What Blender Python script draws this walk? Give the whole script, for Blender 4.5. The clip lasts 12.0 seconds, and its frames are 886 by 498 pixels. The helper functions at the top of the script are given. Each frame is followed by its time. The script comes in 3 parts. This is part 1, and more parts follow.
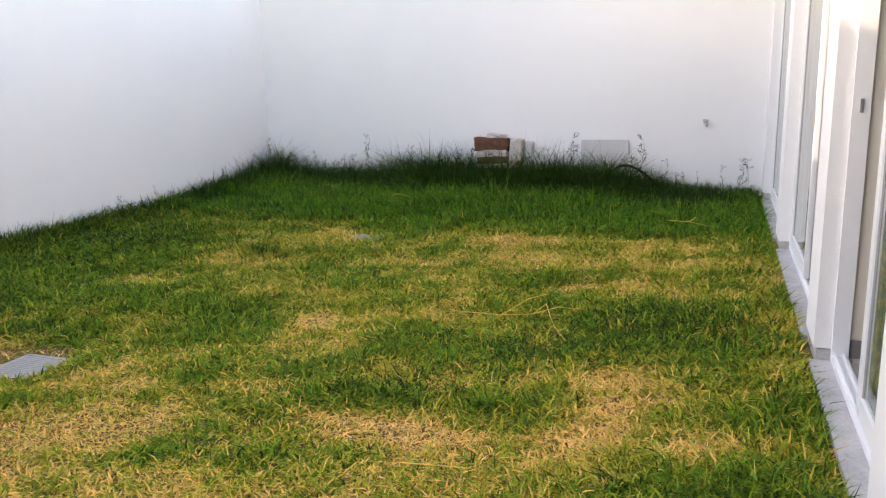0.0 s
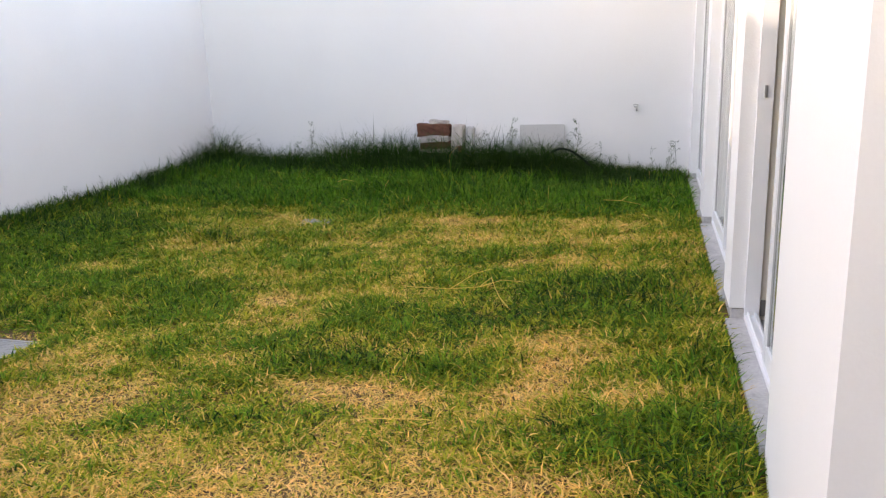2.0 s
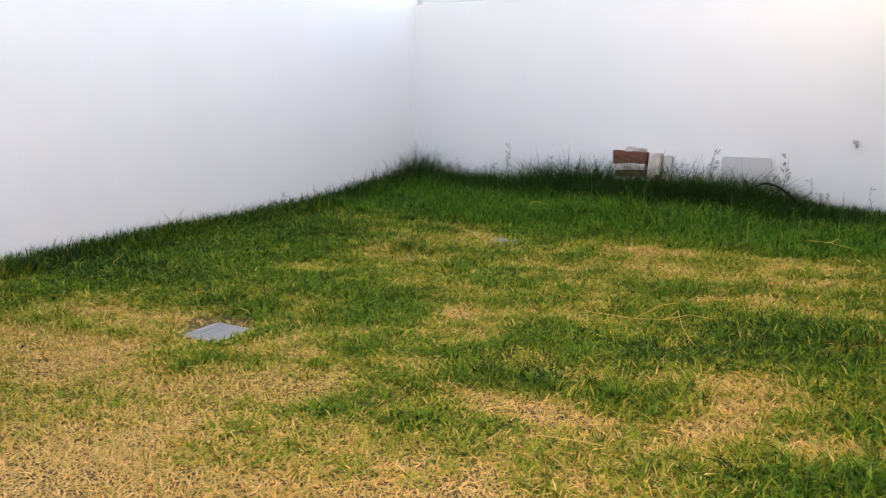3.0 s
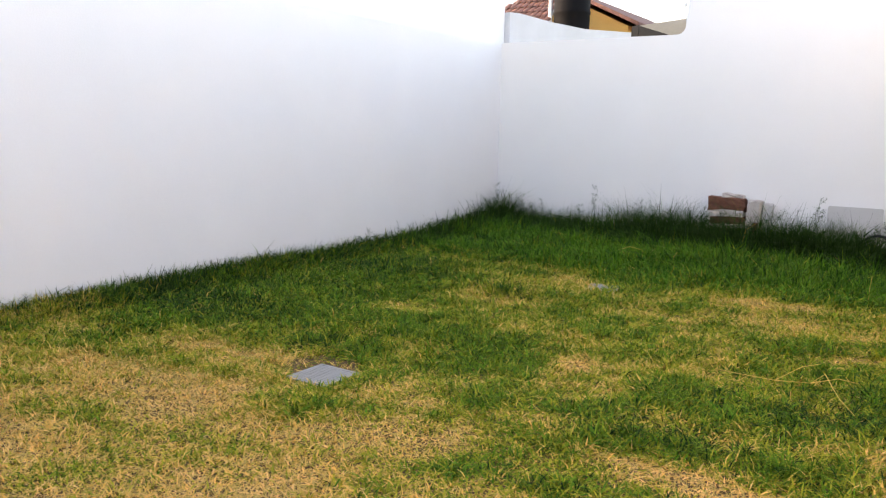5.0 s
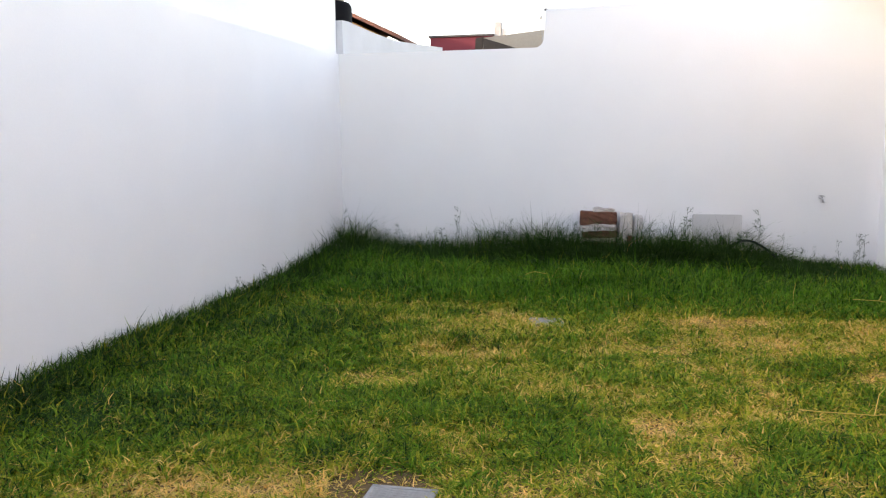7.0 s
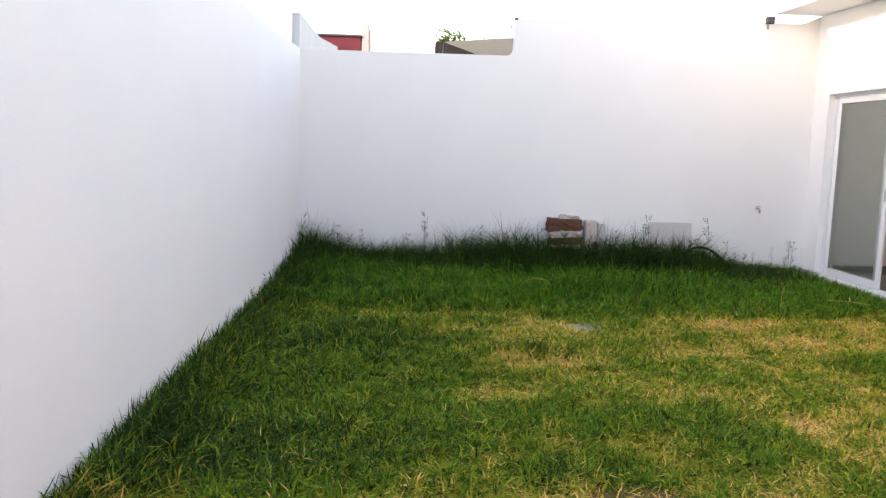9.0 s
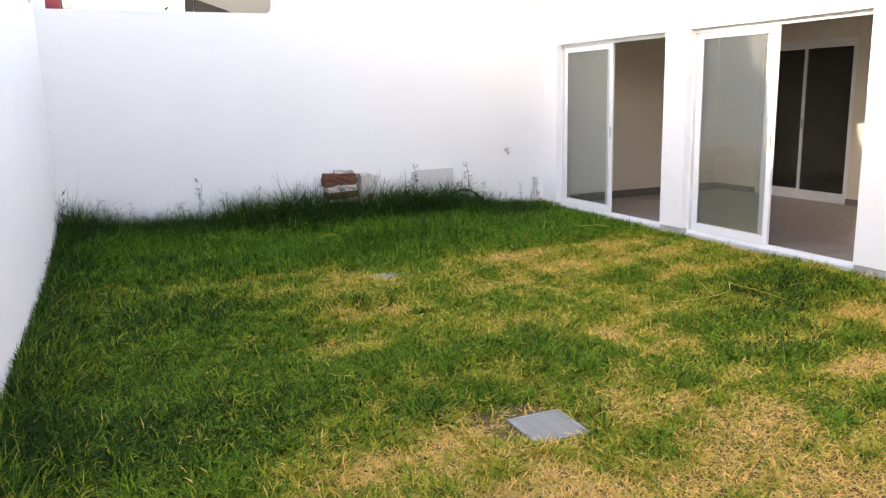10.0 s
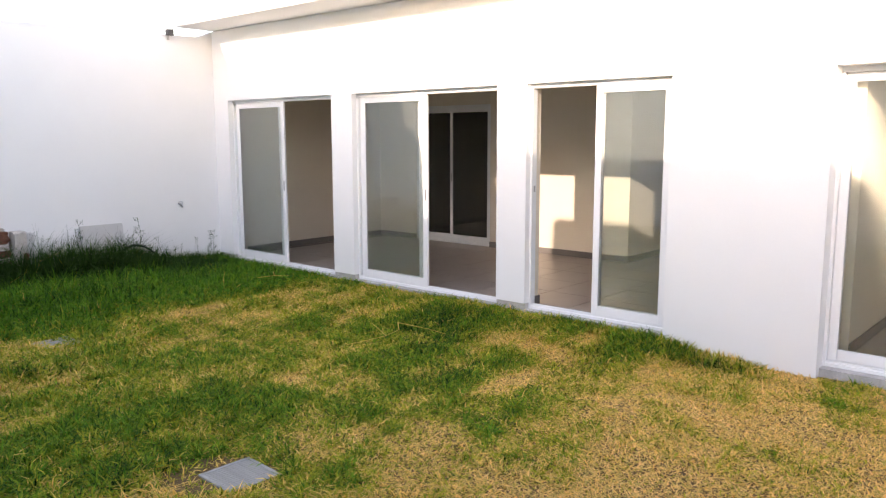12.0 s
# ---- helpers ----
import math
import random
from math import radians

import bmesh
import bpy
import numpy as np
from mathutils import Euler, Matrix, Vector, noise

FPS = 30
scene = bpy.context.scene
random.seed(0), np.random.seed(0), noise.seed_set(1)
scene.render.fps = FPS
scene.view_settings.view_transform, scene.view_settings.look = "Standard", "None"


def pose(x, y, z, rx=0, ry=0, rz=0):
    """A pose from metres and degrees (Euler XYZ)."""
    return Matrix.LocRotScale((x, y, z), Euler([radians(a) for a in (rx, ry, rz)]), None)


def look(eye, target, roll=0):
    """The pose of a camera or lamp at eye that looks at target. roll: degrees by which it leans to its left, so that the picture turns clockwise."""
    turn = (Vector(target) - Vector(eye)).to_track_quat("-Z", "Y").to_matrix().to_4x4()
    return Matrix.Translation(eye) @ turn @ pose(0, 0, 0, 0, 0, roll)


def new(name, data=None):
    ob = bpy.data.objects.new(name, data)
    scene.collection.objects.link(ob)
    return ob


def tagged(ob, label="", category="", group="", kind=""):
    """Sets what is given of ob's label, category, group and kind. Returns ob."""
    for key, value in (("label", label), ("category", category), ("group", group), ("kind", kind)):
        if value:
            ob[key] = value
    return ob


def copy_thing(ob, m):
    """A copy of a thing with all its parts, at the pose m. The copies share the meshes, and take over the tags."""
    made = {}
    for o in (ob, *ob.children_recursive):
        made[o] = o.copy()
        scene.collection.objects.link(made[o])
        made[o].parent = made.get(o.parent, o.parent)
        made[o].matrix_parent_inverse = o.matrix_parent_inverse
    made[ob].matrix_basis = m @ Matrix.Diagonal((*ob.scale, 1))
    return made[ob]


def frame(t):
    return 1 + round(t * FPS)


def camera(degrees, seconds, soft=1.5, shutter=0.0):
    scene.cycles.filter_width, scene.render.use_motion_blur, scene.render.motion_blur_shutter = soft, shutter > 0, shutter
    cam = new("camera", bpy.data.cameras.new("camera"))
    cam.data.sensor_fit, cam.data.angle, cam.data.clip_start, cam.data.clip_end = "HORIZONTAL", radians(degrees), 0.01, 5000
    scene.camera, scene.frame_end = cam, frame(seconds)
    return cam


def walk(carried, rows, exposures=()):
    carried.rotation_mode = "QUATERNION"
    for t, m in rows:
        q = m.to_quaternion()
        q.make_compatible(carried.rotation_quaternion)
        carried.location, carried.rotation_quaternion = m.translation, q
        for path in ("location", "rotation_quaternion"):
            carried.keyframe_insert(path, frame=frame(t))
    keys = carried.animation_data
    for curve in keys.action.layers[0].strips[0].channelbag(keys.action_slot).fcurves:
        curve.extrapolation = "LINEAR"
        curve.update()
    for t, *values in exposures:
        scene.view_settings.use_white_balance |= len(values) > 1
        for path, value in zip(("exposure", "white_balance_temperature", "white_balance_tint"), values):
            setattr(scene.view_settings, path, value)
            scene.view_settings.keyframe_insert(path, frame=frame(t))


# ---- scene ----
KELVIN, TINT = 8600, 24
STOPS = [(0.0, 2.60), (1.5, 2.58), (3.5, 2.64), (5.5, 2.56), (7.5, 2.48), (9.5, 2.60), (10.0, 2.80), (10.5, 2.87), (11.2, 2.64), (12.0, 2.45)]
cam = camera(59.8, 12.0, soft=1.2)
PATH = [
    (0, (-0.463, 2.585, 1.418), (-1.126, 4.422, 0.986), -1.6),
    (0.5, (-0.499, 2.427, 1.428), (-1.078, 4.287, 0.973), -2.1),
    (1, (-0.515, 2.317, 1.433), (-0.996, 4.197, 0.946), -2.3),
    (1.5, (-0.478, 2.268, 1.435), (-0.925, 4.156, 0.949), -2.1),
    (2, (-0.419, 2.269, 1.441), (-0.935, 4.143, 0.971), -1.9),
    (2.5, (-0.385, 2.253, 1.435), (-1.085, 4.076, 1.001), -1.2),
    (3, (-0.38, 2.161, 1.463), (-1.344, 3.866, 1.057), -0.3),
    (3.5, (-0.421, 2.115, 1.464), (-1.599, 3.683, 1.069), 0.2),
    (5.5, (-1.39, 2.252, 1.432), (-2.332, 3.992, 1.149), 1.5),
    (6, (-2.003, 2.357, 1.427), (-2.697, 4.206, 1.109), 1.8),
    (6.5, (-2.366, 2.307, 1.521), (-2.937, 4.195, 1.189), 0.6),
    (7, (-3.049, 2.431, 1.525), (-3.441, 4.373, 1.251), -0.6),
    (7.5, (-3.45, 2.479, 1.447), (-3.717, 4.45, 1.244), -1.6),
    (9.5, (-5.59, 2.435, 1.596), (-5.163, 4.365, 1.289), 0.6),
    (10, (-5.879, 2.366, 1.647), (-5.06, 4.148, 1.252), -1.3),
    (10.5, (-6.121, 2.275, 1.646), (-4.954, 3.836, 1.196), 0.5),
    (11, (-6.143, 2.208, 1.687), (-4.872, 3.702, 1.299), 0.1),
    (11.5, (-6.12, 2.155, 1.718), (-4.77, 3.588, 1.366), 0.3),
    (12, (-6.079, 2.108, 1.747), (-4.593, 3.416, 1.461), -0.1),
]
walk(cam, [(t, look(eye, target, roll)) for t, eye, target, roll in PATH],
     exposures=[(t, stops, KELVIN - (300 if t > 10.8 else 0), TINT) for t, stops in STOPS])

# ---- world and sun ----
SUN_WAY = Vector((1.0, 0.33, -0.325)).normalized()
world = bpy.data.worlds.new("sky")
scene.world = world
world.use_nodes = True
sky = world.node_tree.nodes.new("ShaderNodeTexSky")
sky.sky_type, sky.sun_disc = "NISHITA", False
sky.sun_elevation = math.asin(-SUN_WAY.z)
sky.sun_rotation = math.atan2(-SUN_WAY.x, -SUN_WAY.y)
sky.dust_density = 0.8
world.node_tree.links.new(sky.outputs[0], world.node_tree.nodes["Background"].inputs[0])
world.node_tree.nodes["Background"].inputs[1].default_value = 0.15
sun_data = bpy.data.lights.new("sun", "SUN")
sun_data.energy, sun_data.angle, sun_data.color = 1.15, radians(0.6), (1.0, 0.95, 0.88)
sun = new("sun", sun_data)
sun.matrix_world = look((-20, -8, 8), Vector((-20, -8, 8)) + SUN_WAY)


# ---- materials ----
def mat(name, col, rough=0.8, vary=0.1, scale=6.0, fine=60.0, bump=0.1, metal=0.0, col2=None, spec=0.5):
    """Principled paint or stone: two scales of colour variation, and relief."""
    m = bpy.data.materials.new(name)
    m.use_nodes = True
    nt = m.node_tree
    b = nt.nodes["Principled BSDF"]
    b.inputs["Roughness"].default_value, b.inputs["Metallic"].default_value = rough, metal
    b.inputs["Specular IOR Level"].default_value = spec
    tc = nt.nodes.new("ShaderNodeTexCoord")
    n1, n2 = nt.nodes.new("ShaderNodeTexNoise"), nt.nodes.new("ShaderNodeTexNoise")
    n1.inputs["Scale"].default_value, n2.inputs["Scale"].default_value = scale, fine
    n1.inputs["Detail"].default_value = 6
    mixf = nt.nodes.new("ShaderNodeMath")
    mixf.operation = "MULTIPLY_ADD"
    mixf.inputs[1].default_value = 0.35
    add = nt.nodes.new("ShaderNodeMath")
    add.operation = "MULTIPLY"
    add.inputs[1].default_value = 0.65
    ramp = nt.nodes.new("ShaderNodeMix")
    ramp.data_type = "RGBA"
    lo = col2 or tuple(c * (1 - vary) for c in col)
    ramp.inputs["A"].default_value, ramp.inputs["B"].default_value = (*lo, 1), (*col, 1)
    rng = nt.nodes.new("ShaderNodeMapRange")
    rng.inputs["From Min"].default_value, rng.inputs["From Max"].default_value = 0.32, 0.62
    bm_ = nt.nodes.new("ShaderNodeBump")
    bm_.inputs["Strength"].default_value, bm_.inputs["Distance"].default_value = bump, 0.01
    L = nt.links.new
    L(tc.outputs["Object"], n1.inputs["Vector"])
    L(tc.outputs["Object"], n2.inputs["Vector"])
    L(n1.outputs["Fac"], add.inputs[0])
    L(n2.outputs["Fac"], mixf.inputs[0])
    L(add.outputs[0], mixf.inputs[2])
    L(mixf.outputs[0], rng.inputs["Value"])
    L(rng.outputs["Result"], ramp.inputs["Factor"])
    L(ramp.outputs["Result"], b.inputs["Base Color"])
    L(n2.outputs["Fac"], bm_.inputs["Height"])
    L(bm_.outputs["Normal"], b.inputs["Normal"])
    return m


def leaf_mat(name, col, spread=0.35, through_light=0.18):
    """A blade or leaf: colour differs blade by blade, some light passes through."""
    m = bpy.data.materials.new(name)
    m.use_nodes = True
    nt = m.node_tree
    b = nt.nodes["Principled BSDF"]
    b.inputs["Roughness"].default_value = 0.6
    b.inputs["Specular IOR Level"].default_value = 0.06
    geo = nt.nodes.new("ShaderNodeNewGeometry")
    hsv = nt.nodes.new("ShaderNodeHueSaturation")
    hsv.inputs["Color"].default_value = (*col, 1)
    val, hue = nt.nodes.new("ShaderNodeMapRange"), nt.nodes.new("ShaderNodeMapRange")
    val.inputs["To Min"].default_value, val.inputs["To Max"].default_value = 1 - spread, 1 + spread
    hue.inputs["To Min"].default_value, hue.inputs["To Max"].default_value = 0.515, 0.485
    tr = nt.nodes.new("ShaderNodeBsdfTranslucent")
    mix = nt.nodes.new("ShaderNodeMixShader")
    mix.inputs[0].default_value = through_light
    L = nt.links.new
    L(geo.outputs["Random Per Island"], val.inputs["Value"])
    L(geo.outputs["Random Per Island"], hue.inputs["Value"])
    L(val.outputs["Result"], hsv.inputs["Value"])
    L(hue.outputs["Result"], hsv.inputs["Hue"])
    L(hsv.outputs["Color"], b.inputs["Base Color"])
    L(hsv.outputs["Color"], tr.inputs["Color"])
    L(b.outputs[0], mix.inputs[1])
    L(tr.outputs[0], mix.inputs[2])
    L(mix.outputs[0], nt.nodes["Material Output"].inputs["Surface"])
    return m


def glass_mat(name, col, haze=0.0):
    m = bpy.data.materials.new(name)
    m.use_nodes = True
    b = m.node_tree.nodes["Principled BSDF"]
    b.inputs["Base Color"].default_value = (*col, 1)
    b.inputs["Roughness"].default_value, b.inputs["IOR"].default_value = 0.0, 1.5
    b.inputs["Transmission Weight"].default_value = 1.0
    if haze:                                   # a thin even pale film: the panes' reflected haze put in as colour
        film, mix = m.node_tree.nodes.new("ShaderNodeBsdfDiffuse"), m.node_tree.nodes.new("ShaderNodeMixShader")
        film.inputs["Color"].default_value = (0.62, 0.66, 0.64, 1)
        mix.inputs[0].default_value = haze
        m.node_tree.links.new(b.outputs[0], mix.inputs[1])
        m.node_tree.links.new(film.outputs[0], mix.inputs[2])
        m.node_tree.links.new(mix.outputs[0], m.node_tree.nodes["Material Output"].inputs["Surface"])
    return m


PLASTER = mat("white_plaster", (0.80, 0.79, 0.79), 0.85, 0.04, 1.3, 90, 0.12)
PLASTER_OLD = mat("white_plaster_weathered", (0.78, 0.78, 0.79), 0.85, 0.07, 2.2, 70, 0.15)
# darker bluish copy of the white plaster: the party wall's shade as colour
PLASTER_SHADED = mat("shaded_white_plaster", (0.56, 0.57, 0.60), 0.88, 0.12, 2.2, 70, 0.15)
FACADE = mat("facade_plaster", (0.82, 0.82, 0.82), 0.8, 0.03, 1.5, 110, 0.1)
ROOM = mat("cream_paint", (0.74, 0.665, 0.56), 0.8, 0.03, 2.0, 120, 0.05)
# darker than the cream: the unlit back room's gloom put into wall colour
ROOM_DARK = mat("dim_room_paint", (0.34, 0.33, 0.31), 0.8, 0.05, 2.0, 120, 0.05)
TILE = mat("floor_tile", (0.30, 0.26, 0.235), 0.35, 0.12, 3.0, 40, 0.04)
GROUT = mat("tile_grout", (0.22, 0.20, 0.18), 0.9, 0.1, 9.0, 80, 0.1)
SKIRT = mat("grey_skirting_tile", (0.17, 0.155, 0.145), 0.4, 0.1, 4.0, 50, 0.03)
CONCRETE = mat("raw_concrete", (0.50, 0.49, 0.48), 0.9, 0.35, 7.0, 60, 0.4)
ALU = mat("white_aluminium", (0.80, 0.81, 0.82), 0.35, 0.02, 5.0, 200, 0.02)
STEEL = mat("brushed_steel", (0.45, 0.45, 0.45), 0.35, 0.1, 8.0, 120, 0.05, 0.9)
RUBBER = mat("black_rubber", (0.012, 0.012, 0.012), 0.85, 0.3, 8.0, 90, 0.05)
GLASS = glass_mat("pane_glass", (0.88, 0.93, 0.90), 0.028)
# glass tinted dark to carry the unlit room behind the inner door
GLASS_DIM_ROOM = glass_mat("dim_room_glass", (0.16, 0.17, 0.165), 0.045)
SOIL = mat("dry_soil", (0.17, 0.098, 0.034), 0.95, 0.55, 4.0, 70, 0.8)
GRATE = mat("pale_grey_grate", (0.37, 0.355, 0.33), 0.75, 0.40, 9.0, 60, 0.2)
GREY_SEAL = mat("grey_seal", (0.42, 0.43, 0.43), 0.6, 0.1, 8.0, 60, 0.05)
GAP = mat("dark_gap", (0.08, 0.08, 0.085), 0.9, 0.2, 8.0, 60, 0.1)
CLAY = mat("fired_clay", (0.165, 0.062, 0.035), 0.9, 0.45, 12.0, 90, 0.5)
MORTAR = mat("pale_mortar", (0.54, 0.485, 0.44), 0.95, 0.2, 14.0, 90, 0.5)
BOARD = mat("pale_board", (0.52, 0.51, 0.50), 0.85, 0.08, 5.0, 80, 0.1)
ROOF_TILE = mat("brown_roof_tile", (0.22, 0.10, 0.075), 0.85, 0.5, 5.0, 30, 0.2)
OCHRE = mat("ochre_render", (0.60, 0.38, 0.13), 0.85, 0.12, 2.0, 40, 0.1)
REDWALL = mat("dark_red_render", (0.17, 0.025, 0.04), 0.85, 0.15, 2.0, 40, 0.1)
BEIGE = mat("beige_sheet", (0.46, 0.38, 0.29), 0.7, 0.15, 3.0, 50, 0.1)
UMBER = mat("umber_wood", (0.07, 0.05, 0.035), 0.8, 0.3, 5.0, 60, 0.2)
TANK = mat("black_polyethylene", (0.004, 0.004, 0.005), 0.7, 0.2, 3.0, 60, 0.05, spec=0.08)
GROOVE = mat("grey_groove", (0.13, 0.13, 0.13), 0.8, 0.2, 9.0, 80, 0.1)
GREEN = leaf_mat("green_blade", (0.126, 0.226, 0.019), 0.46)
FRESH = leaf_mat("fresh_green_blade", (0.086, 0.240, 0.020), 0.46)
LIME = leaf_mat("yellow_green_blade", (0.355, 0.350, 0.034), 0.36)
STRAW = leaf_mat("straw_blade", (0.75, 0.485, 0.127), 0.34)
TAN = leaf_mat("bleached_blade", (0.77, 0.50, 0.172), 0.34)
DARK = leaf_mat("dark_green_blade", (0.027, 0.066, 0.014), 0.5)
LEAF = leaf_mat("shrub_leaf", (0.07, 0.12, 0.03))


# ---- builders ----
def bm_box(bm, x0, x1, y0, y1, z0, z1, bevel=0.0):
    made = bmesh.ops.create_cube(bm, size=1.0)["verts"]
    for v in made:
        v.co = ((x0 + x1) / 2 + v.co.x * (x1 - x0), (y0 + y1) / 2 + v.co.y * (y1 - y0), (z0 + z1) / 2 + v.co.z * (z1 - z0))
    if bevel:
        edges = list({e for v in made for e in v.link_edges})
        bmesh.ops.bevel(bm, geom=edges, offset=bevel, segments=2, profile=0.5, affect="EDGES")
    return made


def part(name, bm, material, parent=None, label="", smooth=False):
    me = bpy.data.meshes.new(name)
    bmesh.ops.recalc_face_normals(bm, faces=bm.faces)
    if smooth:
        for f in bm.faces:
            f.smooth = True
    bm.to_mesh(me)
    bm.free()
    me.materials.append(material)
    ob = new(name, me)
    ob.parent = parent
    if label:
        ob["label"] = label
    return ob


def box(name, x0, x1, y0, y1, z0, z1, material, parent=None, label="", bevel=0.0):
    bm = bmesh.new()
    bm_box(bm, x0, x1, y0, y1, z0, z1, bevel)
    return part(name, bm, material, parent, label)


def prism(name, outline, axis, a, b, material, parent=None, label=""):
    """An outline of (u, z) pairs drawn out along x or y from a to b."""
    bm = bmesh.new()
    rings = []
    for s in (a, b):
        rings.append([bm.verts.new((s, u, z) if axis == "x" else (u, s, z)) for u, z in outline])
    bm.faces.new(rings[0])
    bm.faces.new(rings[1])
    n = len(outline)
    for i in range(n):
        bm.faces.new((rings[0][i], rings[0][(i + 1) % n], rings[1][(i + 1) % n], rings[1][i]))
    return part(name, bm, material, parent, label)


def tube_into(bm, pts, radius, sides=6, taper=1.0):
    """A bent tube through the points, added to bm."""
    rings = []
    pts = [Vector(p) for p in pts]
    for i, p in enumerate(pts):
        d = (pts[min(i + 1, len(pts) - 1)] - pts[max(i - 1, 0)]).normalized()
        u = d.orthogonal().normalized()
        w = d.cross(u)
        r = radius * (1 + (taper - 1) * i / max(1, len(pts) - 1))
        rings.append([bm.verts.new(p + r * (math.cos(k * math.tau / sides) * u + math.sin(k * math.tau / sides) * w)) for k in range(sides)])
    for r0, r1 in zip(rings, rings[1:]):
        best = min(range(sides), key=lambda s: (r1[s].co - r0[0].co).length)
        for k in range(sides):
            bm.faces.new((r0[k], r0[(k + 1) % sides], r1[(k + 1 + best) % sides], r1[(k + best) % sides]))
    bm.faces.new(rings[0])
    bm.faces.new(rings[-1])


def tube(name, pts, radius, material, parent=None, label="", sides=8, taper=1.0):
    bm = bmesh.new()
    tube_into(bm, pts, radius, sides, taper)
    return part(name, bm, material, parent, label, True)


def turned(name, profile, x, y, material, parent=None, label="", sides=32):
    """A round body from (radius, z) pairs."""
    bm = bmesh.new()
    rings = [[bm.verts.new((x + r * math.cos(k * math.tau / sides), y + r * math.sin(k * math.tau / sides), z)) for k in range(sides)] for r, z in profile]
    for r0, r1 in zip(rings, rings[1:]):
        for k in range(sides):
            bm.faces.new((r0[k], r0[(k + 1) % sides], r1[(k + 1) % sides], r1[k]))
    bm.faces.new(rings[0])
    bm.faces.new(rings[-1])
    return part(name, bm, material, parent, label, True)


# ---- the yard's ground and walls ----
YB = 11.69                     # face of the back wall
WALL_Z = 2.61                  # top of the low walls


def left_x(y):
    """Face of the left wall, which runs a little askew."""
    return -6.20 - (YB - y) * 0.04


def lie(x, y):
    """Height of the soil."""
    x, y = np.asarray(x, float), np.asarray(y, float)
    inside = np.clip((y + 2) / 3, 0, 1)
    rise = inside * (0.010 * (np.clip(y, 0, 12) - 5.5) + 0.026 * np.clip(-np.clip(x, -7, 0) - 4.0, 0, 3)
                     + 0.008 * np.sin(2.1 * x + 1.3 * y) + 0.006 * np.sin(3.7 * y - 1.9 * x + 1.0)) - 0.015
    w = np.clip((x + 1.2) / 1.0, 0, 1) * np.clip((y - 4.6) / 0.5, 0, 1)
    return rise * (1 - w) + 0.052 * w


xs = np.array([-400, -120, -40, -14, *np.linspace(-6.9, 0.3, 73), 14, 40, 120, 400])
ys = np.array([-400, -120, -30, *np.linspace(-2.3, 12.2, 146), 30, 120, 400])
gx, gy = np.meshgrid(xs, ys)
gz = lie(gx, gy)
gz[(gx < -6.95) | (gx > 0.35) | (gy > 12.3) | (gy < -2.4)] = -0.06
nx, ny = len(xs), len(ys)
quads = [(j * nx + i, j * nx + i + 1, (j + 1) * nx + i + 1, (j + 1) * nx + i) for j in range(ny - 1) for i in range(nx - 1)]
me = bpy.data.meshes.new("ground")
me.from_pydata(np.stack([gx, gy, gz], -1).reshape(-1, 3).tolist(), [], quads)
me.materials.append(SOIL)
me.shade_smooth()
tagged(new("ground", me), "bare brown soil under the patchy lawn", "ground", kind="structure")

# back wall: low on one side, a rounded step, then higher up to the house
notch = [(-3.80 + 0.10 * math.sin(a * math.pi / 12), WALL_Z + 0.10 - 0.10 * math.cos(a * math.pi / 12)) for a in range(7)]
outline = [(-6.75, -0.3), (0.0, -0.3), (0.0, 3.185), (-0.2, 3.10), (-3.66, 3.04)] + [(-3.68, 3.02)] + notch[::-1] + [(-6.75, WALL_Z)]
tagged(prism("wall_back", outline, "y", YB, YB + 0.15, PLASTER),
       "white plastered garden wall with a stepped top", "wall", kind="structure")
# low left wall, and the taller neighbour's wall set back behind it
bm = bmesh.new()
for y0, y1, z1, out in ((-2.0, YB + 0.14, WALL_Z, 0.0),):
    vs = bm_box(bm, -1, 0, y0, y1, -0.3, z1)
    for v in vs:
        v.co.x = left_x(v.co.y) + (0 if v.co.x > -0.5 else -0.13)
tagged(part("wall_left", bm, PLASTER), "white plastered boundary wall along the lawn", "wall", kind="structure")
# top edge is out of view; its steps are invented to shape sunlight
sun_cut_outline = [(-2.0, -0.3), (-2.0, 3.72), (4.82, 3.78), (4.86, 3.05), (5.60, 3.05), (5.65, 3.88), (5.90, 4.05), (5.98, 4.38), (8.25, 4.42), (9.06, 4.67), (9.40, 5.15), (11.97, 5.15), (11.97, -0.3)]
upper = prism("wall_neighbour", sun_cut_outline, "x", 0.0, -0.25, PLASTER_OLD)
for v in upper.data.vertices:
    v.co.x += left_x(v.co.y) - 0.135
tagged(upper, "taller whitewashed neighbour wall behind the low wall, unseen top stepped to cut the sun", "wall", kind="structure")
wing = [(11.98, -0.3), (18.4, -0.3), (18.4, 3.46), (16.6, 3.30), (14.6, 3.13), (13.4, 3.09), (12.25, 3.08), (11.98, 3.06)]
tagged(prism("wall_wing", wing, "x", -6.24, -6.42, PLASTER_SHADED), "white party wall with a sloping top behind the garden", "wall", kind="structure")
tagged(box("wall_south", -6.9, 0.2, -2.15, -2.0, -0.3, 2.6, PLASTER), "plain white wall closing the garden", "wall", kind="structure")

